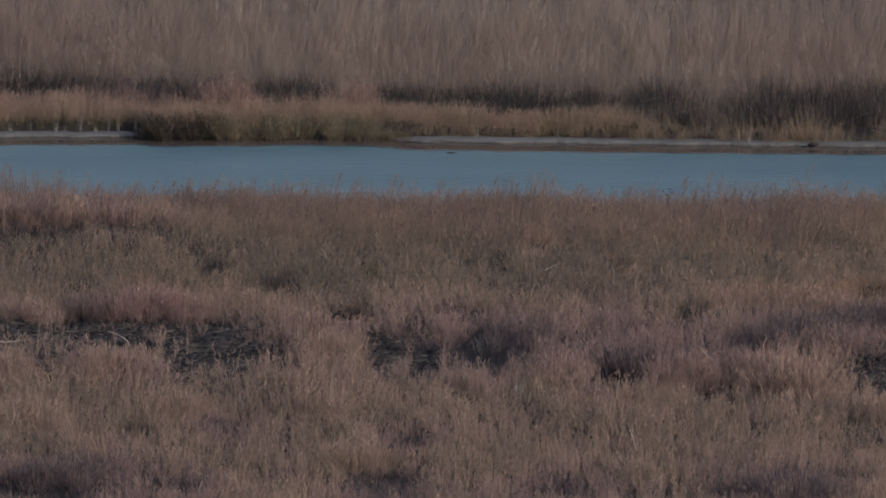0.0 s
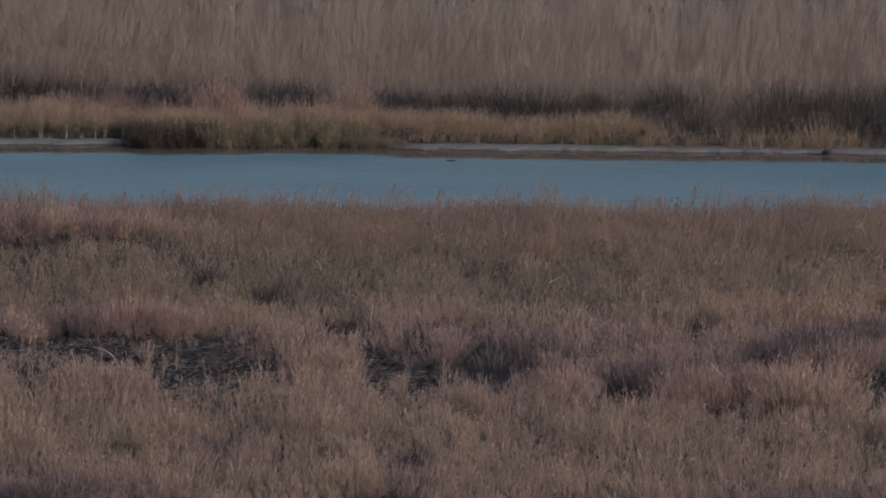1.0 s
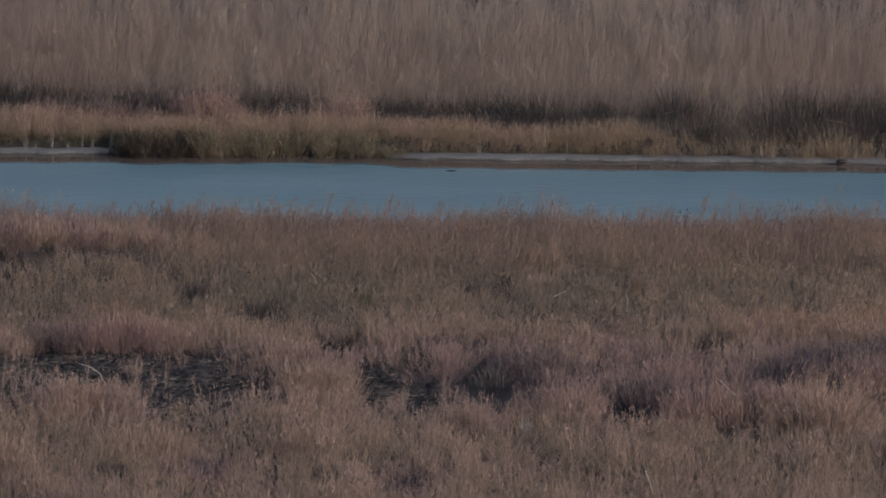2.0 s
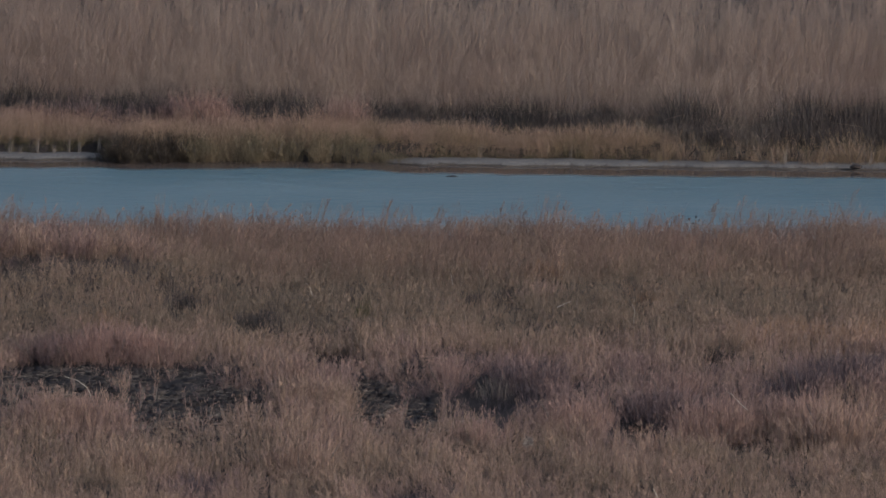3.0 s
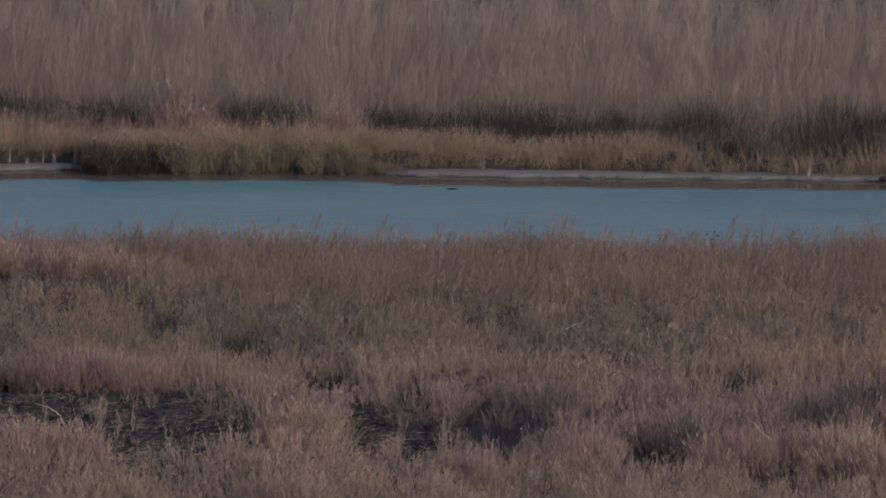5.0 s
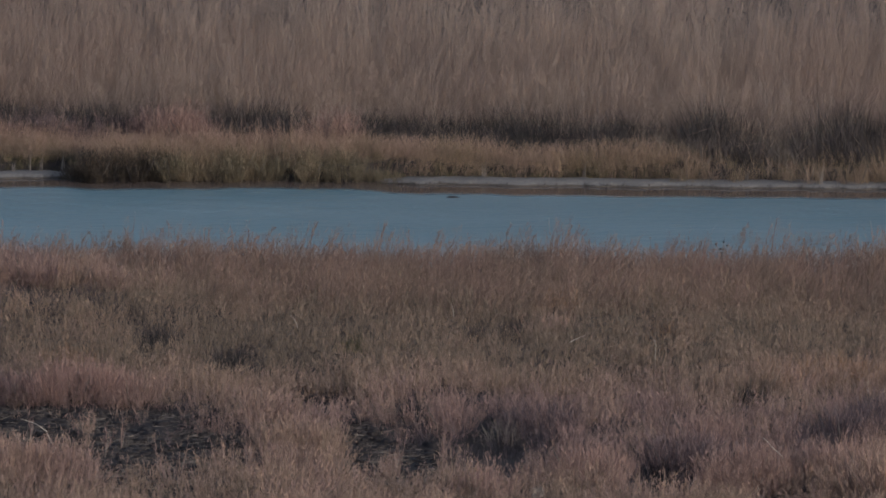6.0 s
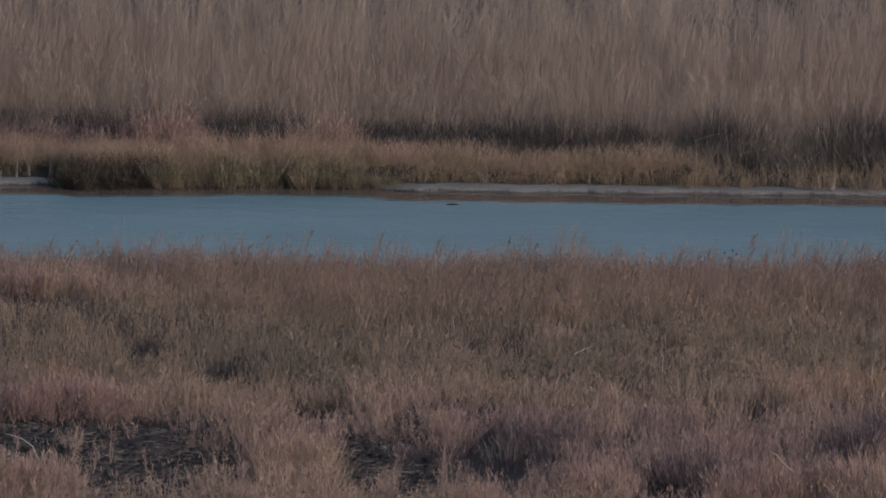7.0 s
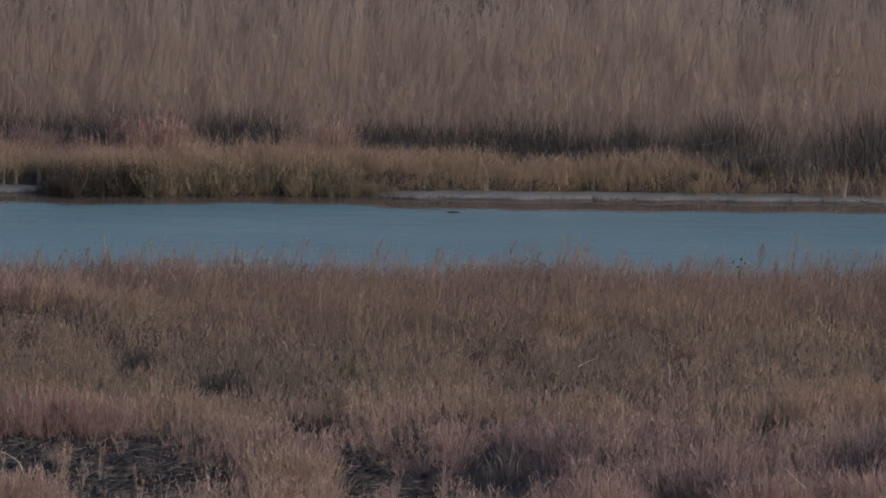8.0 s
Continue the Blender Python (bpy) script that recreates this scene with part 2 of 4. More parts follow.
def reed_stalk(g, height=1.4, r=0.0010, plume=True):
    """A reed: a bowed stem, narrow leaves and a loose plume that hangs to one side."""
    lx, ly = g.uniform(-0.02, 0.14), g.uniform(-0.06, 0.06)
    stem = lambda u: np.array((lx * u * u, ly * u * u, height * u))
    out = []
    for a, b in ((0, 0.5), (0.5, 1.0)):
        d = stem(b) - stem(a)
        out.append(ribbon(stem(a), d, np.linalg.norm(d), r * (1.1 - 0.4 * a), (0, 0, 0), a, b, g.uniform(0, 6.28)))
    for k in range(9):
        u, q, o = g.uniform(0.12, 0.92), g.uniform(0, 2 * math.pi), g.uniform(0.08, 0.5)
        ln = g.uniform(0.14, 0.38)
        out.append(ribbon(stem(u), (math.cos(q) * o, math.sin(q) * o, 1), ln, r * g.uniform(0.6, 1.0), (ln * (0.25 * math.cos(q) + 0.12), ln * 0.2 * math.sin(q), -0.1 * ln), u, u, g.uniform(0, 6.28)))
    for k in range(16 if plume else 0):
        u, q = g.uniform(0.72, 1.0), g.uniform(0, 2 * math.pi)
        out.append(fleck(stem(u) + (*g.uniform(-0.025, 0.025, 2), 0), (0.3 * math.cos(q) + 0.3, 0.3 * math.sin(q), 1), g.uniform(0.08, 0.19), 0.0015, 0.8, g.uniform(0, 6.28)))
    return joined(out)


def dark_rush_tuft(g, height=0.45):
    out = []
    for _ in range(22):
        q, o = g.uniform(0, 2 * math.pi), abs(g.normal(0, 0.15))
        ln = height * g.uniform(0.4, 1.1)
        out.append(ribbon((*g.uniform(-0.09, 0.09, 2), 0), (math.cos(q) * o, math.sin(q) * o, 1), ln, 0.0023, (0.14 * ln * math.cos(q), 0.14 * ln * math.sin(q), -0.03 * ln), 0, 1, g.uniform(0, 6.28)))
    return joined(out)


def planted(name, protos, at, size, lean, hue, mat, seed=1, wide=None):
    """One mesh of many shoots: at (n, 3), size (n,), lean (n, 2) and hue (n,) for each."""
    g = np.random.RandomState(seed)
    n = len(at)
    pick = g.randint(0, len(protos), n)
    wide = size if wide is None else wide
    V, F, R, H, base = [], [], [], [], 0
    for k, (v, f, r) in enumerate(protos):
        i = np.nonzero(pick == k)[0]
        if not len(i):
            continue
        q = g.uniform(0, 2 * math.pi, len(i))
        c, s = np.cos(q)[:, None], np.sin(q)[:, None]
        x = (v[:, 0] * c - v[:, 1] * s) * wide[i, None]
        y = (v[:, 0] * s + v[:, 1] * c) * wide[i, None]
        z = v[:, 2] * size[i, None]
        x = x + lean[i, :1] * z + at[i, :1]
        y = y + lean[i, 1:] * z + at[i, 1:2]
        z = z + at[i, 2:]
        V.append(np.stack([x, y, z], -1).reshape(-1, 3))
        F.append((f[None] + (base + np.arange(len(i)) * len(v))[:, None, None]).reshape(-1, 3))
        R.append(np.tile(r, len(i)))
        H.append(np.repeat(hue[i], len(v)))
        base += len(i) * len(v)
    return mesh_of(name, np.vstack(V), np.vstack(F), (("rise", np.concatenate(R)), ("hue", np.clip(np.concatenate(H), 0, 1))), mat)


def part(name, me, parent, label=""):
    ob = new(name, me)
    ob.parent = parent
    return tagged(ob, label) if label else ob


# ---------------------------------------------------------------- the land
def island(x):
    return np.exp(-np.clip(np.abs(np.asarray(x, float) + 1.85) - 1.15, 0, 9) ** 2 / 0.02)


def far_edge(x):
    """Where the far bank meets the water."""
    x = np.asarray(x, float)
    y = np.where(x < -1.9, 6.98, 6.70 - 0.065 * np.clip(x + 0.5, 0, 9))
    k = island(x)
    return y * (1 - k) + (6.80 + 0.03 * np.sin(3 * x)) * k + 0.02 * np.sin(7 * x) + 0.015 * np.sin(17 * x + 1)


def near_edge(x):
    x = np.asarray(x, float)
    return 1.98 + 0.10 * np.sin(1.3 * x + 0.4) + 0.06 * np.sin(3.7 * x)


def land(x, y):
    """Height of the ground."""
    z = 0.10 + 0.035 * wave(x, y, 2.6, 3) + 0.015 * wave(x, y, 0.7, 4)
    z = z + 0.19 * np.exp(-(((x + 3.9) / 1.7) ** 2 + ((y + 0.3) / 1.2) ** 2))          # rise beside the creek
    z = z + 0.12 * np.exp(-(((x - 3.7) / 1.3) ** 2 + ((y + 7.0) / 1.2) ** 2))
    d = np.minimum(y - near_edge(x), far_edge(x) + 0.28 - 0.2 * island(x) - y)                            # inside the channel
    return z - np.clip((d + 0.12) / 0.3, 0, 1) * (z + 0.35)


def ground():
    def lines(lo, hi, step, far):
        core = np.arange(lo, hi + step / 2, step)
        out = step * 2 * 1.5 ** np.arange(1, 24)
        out = np.cumsum(out)
        out = out[out < far]
        return np.concatenate([lo - out[::-1], core, hi + out])
    xs, ys = lines(-7, 7, 0.14, 3500), lines(-21, 16, 0.12, 3500)
    X, Y = np.meshgrid(xs, ys)
    Z = land(X, Y)
    v = np.stack([X, Y, Z], -1).reshape(-1, 3)
    nx, ny = len(xs), len(ys)
    i = (np.arange(ny - 1)[:, None] * nx + np.arange(nx - 1)).ravel()
    f = np.stack([i, i + 1, i + nx + 1, i + nx], -1)
    tagged(new("ground", mesh_of("ground", v, f, (), MUD, True)), "dark damp salt marsh mud", "ground", kind="structure")


ground()

xs = np.concatenate([[-3000, -300, -40], np.linspace(-8, 8, 81), [40, 300, 3000]])
ys = np.concatenate([[0.9, 2, 3, 4, 4.5], np.linspace(4.8, 7.4, 53), [8]])
X, Y = np.meshgrid(xs, ys)
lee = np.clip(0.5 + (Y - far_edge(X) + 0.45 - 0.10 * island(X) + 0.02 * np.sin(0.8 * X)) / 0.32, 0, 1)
n = len(xs)
i = (np.arange(len(ys) - 1)[:, None] * n + np.arange(n - 1)).ravel()
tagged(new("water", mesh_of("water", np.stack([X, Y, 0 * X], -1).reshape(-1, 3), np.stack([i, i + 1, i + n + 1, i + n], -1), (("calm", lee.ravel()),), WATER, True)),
       "rippled blue creek water, calm below the far bank, its reflection painted brown", "water", kind="structure")


def silt_bar(x0, x1, depth):
    """A low flat shelf of silt along the far waterline, with a small broken step to the water."""
    k = int((x1 - x0) / 0.05)
    x = np.linspace(x0, x1, k)
    end = np.clip(np.minimum(x - x0, x1 - x) / 0.35, 0, 1) ** 0.5
    e0 = far_edge(x) + 0.012 * wave(x, 0 * x, 0.2, 21)
    rows = []
    for u, z in ((-0.03, -0.06), (0.0, 0.004), (0.07, 0.012), (0.13, 0.026), (0.4, 0.03), (0.7, 0.036), (1.0, 0.03), (1.1, -0.1)):
        y = e0 + 0.12 * (1 - end) + (u + (0.025 * wave(x, 0 * x, 0.5, 23) if 0.05 < u < 0.2 else 0)) * depth * end
        rows.append(np.stack([x, y, z * (0.4 + 0.6 * end) + 0.004 * wave(x, y, 0.15, 22) * (z > 0)], -1))
    v = np.vstack(rows)
    i = (np.arange(len(rows) - 1)[:, None] * k + np.arange(k - 1)).ravel()
    ob = new("silt_bar", mesh_of("silt_bar", v, np.stack([i, i + 1, i + k + 1, i + k], -1), (), SAND, True))
    ob.data.materials.append(WET)                     # the wet edge, its dark colour also standing for the undercut's shade
    ob.data.polygons.foreach_set("material_index", np.where(np.arange(len(i)) < 2 * (k - 1), 1, 0).astype(np.int32))
    tagged(ob, "low pale grey silt bar along the far waterline", "mud bank", kind="structure")


def silt_crumbs():
    """Crumbs of silt, shell and rotten stem lying along the bar."""
    g = np.random.RandomState(24)
    x = np.concatenate([g.uniform(-0.4, 5.2, 700), g.uniform(-5.2, -3.2, 120)])
    y = far_edge(x) + 0.02 + 0.27 * g.uniform(0, 1, len(x)) ** 1.5
    out, hues = [], []
    for px, py in zip(x, y):
        w, h, t = g.uniform(0.006, 0.022), g.uniform(0.004, 0.010), g.uniform(0, 6.28)
        ring = np.array([(math.cos(t + q) * w * g.uniform(0.6, 1.4), math.sin(t + q) * w * g.uniform(0.6, 1.2), -0.01) for q in (0, 1.26, 2.5, 3.8, 5.0)])
        v = np.vstack([ring, (0.2 * w, 0, h)]) + (px, py, 0.022)
        out.append((v, np.array([(0, 1, 5), (1, 2, 5), (2, 3, 5), (3, 4, 5), (4, 0, 5)]), np.zeros(6)))
        hues += [g.uniform(0, 1)] * 6
    v, f, r = joined(out)
    m = plant("silt_crumb", [(0.0, (0.07, 0.062, 0.058)), (0.8, (0.13, 0.122, 0.118)), (1.0, (0.19, 0.182, 0.175))], 0.25)
    tagged(new("silt_crumbs", mesh_of("silt_crumbs", v, f, (("rise", r), ("hue", hues)), m)), "grey crumbs of silt and shell on the bar", "litter", kind="stuff")


silt_bar(-0.55, 7.5, 0.31)
silt_bar(-7.5, -3.05, 0.28)
silt_crumbs()

# ---------------------------------------------------------------- plants: shared shoots
G = np.random.RandomState(7)
WORT = [sprawl(G) for _ in range(16)]
TALL = [sprawl(G, 0.3, 4, 13, 0.0020, 0.07) for _ in range(12)]
FINE = [sprawl(G, 0.2, 4, 8, 0.0017, 0.09, 0.02, 0.045, False) for _ in range(16)]
THICK = [thicket(G) for _ in range(10)]
HERB = [sprawl(G, 0.2, 4, 9, 0.0013, 0.09, 0.02, 0.045, False) for _ in range(12)]
BLADE = [grass_shoot(G) for _ in range(8)]
PLUME = [grass_shoot(G, 0.35, 6, 0.0019, True) for _ in range(8)]
STALK = [reed_stalk(G) for _ in range(12)]
BARE = [reed_stalk(G, plume=False) for _ in range(6)]
DARK = [dark_rush_tuft(G) for _ in range(8)]
SPRIG = [sprawl(G, 0.3, 6, 11, 0.0042, 0.13, 0.016, 0.034) for _ in range(10)]

# bare openings: x, y, half width, half depth
OPEN = [(-4.38, -6.20, 0.62, 1.35), (-3.70, -6.10, 0.42, 1.15), (-3.15, -6.25, 0.62, 1.40), (-2.30, -7.15, 0.64, 1.70), (-1.90, -7.3, 0.36, 1.1), (-3.96, -8.15, 0.15, 0.80),
        (-0.62, -7.2, 0.28, 1.25), (-0.22, -7.6, 0.20, 1.25), (-0.26, -5.65, 0.13, 0.35), (4.30, -8.5, 0.34, 1.6)]
# hollows where plants are fewer, lower and tinted purple for shade
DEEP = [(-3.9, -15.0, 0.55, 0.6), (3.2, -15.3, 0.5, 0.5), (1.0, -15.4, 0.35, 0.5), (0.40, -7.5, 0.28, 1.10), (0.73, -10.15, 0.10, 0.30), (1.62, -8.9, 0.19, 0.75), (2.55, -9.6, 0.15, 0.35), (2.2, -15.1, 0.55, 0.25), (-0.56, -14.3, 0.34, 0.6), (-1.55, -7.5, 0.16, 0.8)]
# stands whose darker purple puts shade into the stems: x, y, half width, half depth
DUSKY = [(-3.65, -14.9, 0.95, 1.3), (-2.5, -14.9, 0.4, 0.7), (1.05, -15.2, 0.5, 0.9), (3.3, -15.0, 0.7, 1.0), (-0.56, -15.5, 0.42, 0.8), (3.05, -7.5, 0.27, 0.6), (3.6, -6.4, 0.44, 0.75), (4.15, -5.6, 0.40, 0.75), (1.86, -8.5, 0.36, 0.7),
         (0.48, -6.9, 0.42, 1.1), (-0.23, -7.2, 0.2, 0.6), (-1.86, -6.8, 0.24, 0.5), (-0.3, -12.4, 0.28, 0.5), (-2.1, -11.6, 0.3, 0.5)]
# small gaps in the fine growth
THIN = [(-4.34, -0.85, 0.12, 0.32), (-3.97, -0.75, 0.12, 0.3), (-3.58, -0.66, 0.10, 0.3), (-2.92, -0.45, 0.10, 0.28), (-2.60, -0.36, 0.09, 0.25), (-2.35, -2.5, 0.17, 0.5), (-1.69, -3.5, 0.16, 0.4), (0.6, -1.8, 0.12, 0.45), (0.3, -1.9, 0.2, 0.3), (-0.75, -2.8, 0.12, 0.35), (1.77, -2.4, 0.12, 0.5), (2.45, -5.2, 0.16, 0.8), (4.29, -3.9, 0.2, 0.6), (-4.4, -1.0, 0.34, 0.5),
        (-3.9, -0.9, 0.34, 0.5), (-3.4, -0.75, 0.3, 0.4), (-2.9, -0.5, 0.2, 0.3), (-0.95, -5.0, 0.3, 0.4)]


def near_to(x, y, places):
    s = np.zeros(np.shape(x))
    for ox, oy, a, b in places:
        s = np.maximum(s, np.exp(-((x - ox) / a) ** 2 - ((y - oy) / b) ** 2))
    return s


def openness(x, y, places=OPEN):
    s = np.zeros(np.shape(x))
    w = 0.30 * wave(x, y, 0.5, 31) + 0.22 * wave(x, y, 0.22, 32)
    for ox, oy, a, b in places:
        s = np.maximum(s, 1.22 - np.sqrt(((x - ox) / a) ** 2 + ((y - oy) / b) ** 2) + w)
    return s


def spread_out(n, g):
    """n even but unordered places in the unit square."""
    k = np.arange(n)
    return np.modf(0.5 + 0.7548776662 * k + 0.006 * g.randn(n) + 3)[0], np.modf(0.5 + 0.5698402910 * k + 0.006 * g.randn(n) + 3)[0]


def scattered(n, x0, x1, y0, y1, seed):
    g = np.random.RandomState(seed)
    u, v = spread_out(n, g)
    return x0 + (x1 - x0) * u, y0 + (y1 - y0) * v, g


def tussocks(x, y, size, seed):
    """Which small tussock a place belongs to: way from its middle, in radii, and two numbers of its own."""
    cx, cy = np.floor(x / size), np.floor(y / size)
    best, out = np.full(x.shape, 9.0), [np.zeros(x.shape) for _ in range(2)]
    for i in (-1, 0, 1):
        for j in (-1, 0, 1):
            a, b = cx + i, cy + j
            h = [np.modf(np.abs(np.sin(a * 127.1 + b * 311.7 + k * 74.7 + seed) * 43758.5453))[0] for k in range(5)]
            d = np.hypot(x - (a + 0.1 + 0.8 * h[0]) * size, y - (b + 0.1 + 0.8 * h[1]) * size) / (size * (0.5 + 0.35 * h[2]))
            near = d < best
            best = np.where(near, d, best)
            for k, val in enumerate((h[3], h[4])):
                out[k] = np.where(near, val, out[k])
    return best, *out


def carpet(name, label, protos, n, y0, y1, seed, height, hue, mat=GLASSWORT, x1=4.8, tuss=0.35, rough=0.35, lean=0.16, category="plants", cover=1.0, stray=0.03, hollow=0.28, front=0.0, drift=0.03, start=lambda x: -99.0 + 0 * x):
    """A stand of shoots, in small tussocks of uneven height and colour, thinned out over the open mud."""
    x, y, g = scattered(n, -x1, x1, y0, y1, seed)
    d, h1, h2 = tussocks(x, y, tuss, seed)
    bare, few, deep = openness(x, y), openness(x, y, THIN), openness(x, y, DEEP)
    chance = np.where(bare > 0.2, stray, 1.0) * np.where(few > 0.2, 0.28, 1.0) * np.where(deep > 0.2, hollow, 1.0) * np.clip(1.5 - 0.55 * d, 0.3, 1) * np.clip(cover + front * np.clip((-8.2 - y) / 1.5, 0, 1) + 0.5 * wave(x, y, 0.8, seed + 5), 0, 1)
    ok = (g.uniform(0, 1, n) < chance) & (y < near_edge(x) - 0.05) & (y > start(x))
    x, y, d, h1, h2, low, deep = (k[ok] for k in (x, y, d, h1, h2, np.where((bare > 0.2) | (few > 0.2) | (deep > 0.2), 0.6, 1.0), deep))
    m = len(x)
    size = height(x, y) * (1 + rough * (h1 - 0.5)) * np.clip(1.12 - 0.22 * d, 0.6, 1.1) * low * g.uniform(0.75, 1.2, m)
    slant = np.stack([drift + lean * g.randn(m) + 0.10 * wave(x, y, 0.7, seed + 6), lean * g.randn(m)], -1)
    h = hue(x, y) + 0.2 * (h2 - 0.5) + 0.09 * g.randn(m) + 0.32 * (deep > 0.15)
    me = planted(name, protos, np.stack([x, y, land(x, y) - 0.02], -1), size, slant, h, mat, seed)
    return tagged(new(name, me), label, category, kind="stuff")


def hue_front(x, y):
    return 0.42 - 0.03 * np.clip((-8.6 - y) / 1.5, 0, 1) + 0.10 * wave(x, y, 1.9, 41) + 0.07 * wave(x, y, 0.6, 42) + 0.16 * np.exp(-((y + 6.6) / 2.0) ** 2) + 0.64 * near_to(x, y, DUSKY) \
        + 0.12 * near_to(x, y, [(0.8, -5.7, 0.4, 1.0), (1.2, -8.0, 0.4, 1.0), (0.4, -9.4, 0.3, 0.5), (2.3, -8.0, 0.5, 1.2)])


def hue_back(x, y):
    return 0.22 + 0.07 * wave(x, y, 2.2, 43) + 0.05 * wave(x, y, 0.7, 44) + 0.16 * np.clip((-3.2 - y) / 2, 0, 1) + 0.16 * near_to(x, y, [(3.6, -3.9, 1.0, 1.0), (0.9, -0.7, 0.25, 0.6), (1.85, -2.0, 0.25, 0.8), (-3.6, 0.6, 0.9, 0.9)]) \
        + 0.2 * near_to(x, y, [(-4.4, -0.9, 0.5, 0.4), (-3.7, -0.8, 0.5, 0.4)]) - 0.10 * near_to(x, y, [(-1.2, -2.4, 1.5, 1.2), (0.9, -2.3, 1.2, 1.2)])


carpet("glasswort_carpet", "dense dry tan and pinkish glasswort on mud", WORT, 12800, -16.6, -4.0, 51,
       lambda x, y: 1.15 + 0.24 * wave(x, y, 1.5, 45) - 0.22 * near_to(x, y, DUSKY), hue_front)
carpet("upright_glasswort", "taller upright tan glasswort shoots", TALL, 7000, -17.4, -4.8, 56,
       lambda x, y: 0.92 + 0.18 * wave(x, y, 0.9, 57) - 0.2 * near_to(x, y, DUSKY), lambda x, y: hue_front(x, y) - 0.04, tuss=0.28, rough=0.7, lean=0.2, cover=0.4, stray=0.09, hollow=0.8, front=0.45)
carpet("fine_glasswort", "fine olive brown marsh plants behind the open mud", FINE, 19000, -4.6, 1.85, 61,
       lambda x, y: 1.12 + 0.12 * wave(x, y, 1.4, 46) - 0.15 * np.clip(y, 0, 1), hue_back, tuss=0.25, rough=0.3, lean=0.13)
carpet("shore_grass", "feathery brown grass fringe along the near shore", PLUME, 3300, -0.9, 2.1, 71,
       lambda x, y: 0.80 + 0.16 * wave(x, y, 0.8, 47) + 0.16 * np.exp(-((x + 4.3) / 0.7) ** 2), lambda x, y: 0.6 + 0.3 * wave(x, y, 0.9, 48), FRINGE, category="grass", drift=0.16, start=lambda x: 1.0 * np.clip((-2.0 - x) / 0.5, 0, 1) - 0.9 * (x > -2.0))
carpet("shore_herbs", "thick fine brown herbs under the shore grass", FINE, 2600, 0.75, 2.1, 73,
       lambda x, y: 1.22 + 0.14 * wave(x, y, 0.8, 47), lambda x, y: 0.5 + 0.3 * wave(x, y, 0.9, 48), FRINGE, category="herbs", tuss=0.25, drift=0.12)


STEMS = []
for k in range(4):
    sv, sf, sr = spike((0, 0, -0.02), (0.5, 0.1 * k - 0.15, 0.8), 0.3, 0.006, 0.5, (0.02, 0, 0.03))
    STEMS.append(mesh_of("stem", sv, sf, (("rise", sr), ("hue", np.full(len(sr), 0.12))), STRAW))


def bush(x, y, r, h, hue, seed, label, protos=WORT, mat=GLASSWORT, name="glasswort_bush", category="bush", group="glasswort bushes", per=300):
    """A rounded clump: shoots over a low dome, the outer ones leaning out, on a crown of woody stems."""
    g = np.random.RandomState(seed)
    n = max(12, int(per * r * r * math.pi))
    q, d = g.uniform(0, 2 * math.pi, n), np.sqrt(g.uniform(0, 1, n))
    d = d * (1 + 0.22 * np.sin(3 * q + seed) + 0.12 * np.sin(7 * q + 2 * seed))
    px, py = d * np.cos(q) * r, d * np.sin(q) * r
    dome = np.sqrt(np.clip(1 - 0.62 * d * d, 0.1, 1))
    tall = 0.3 if protos is SPRIG or protos is TALL else 0.35 if protos[0] is BLADE[0] else 0.2
    size = h / tall * dome * g.uniform(0.7, 1.15, n)
    lean = np.stack([np.cos(q), np.sin(q)], -1) * (0.28 * d)[:, None] + 0.14 * g.randn(n, 2)
    z0 = max(0.0, float(land(np.array(x), np.array(y))))
    pz = np.maximum(land(x + px, y + py), 0) - z0 - 0.02
    ob = new(name, planted(name, protos, np.stack([px, py, pz], -1), size, lean, hue + 0.1 * g.randn(n), mat, seed, np.minimum(0.8 * size, 1.5)))
    ob.location = (x, y, z0)
    for k in range(max(3, int(14 * r))):
        st = part("stem", STEMS[k % 4], ob, "grey woody stem")
        t = g.uniform(0, 2 * math.pi)
        st.matrix_local = pose(math.cos(t) * r * 0.4, math.sin(t) * r * 0.4, 0, 0, 0, math.degrees(t)) @ Matrix.Scale(h / 0.3 * g.uniform(0.7, 1.0), 4)
    return tagged(ob, label, category, group)


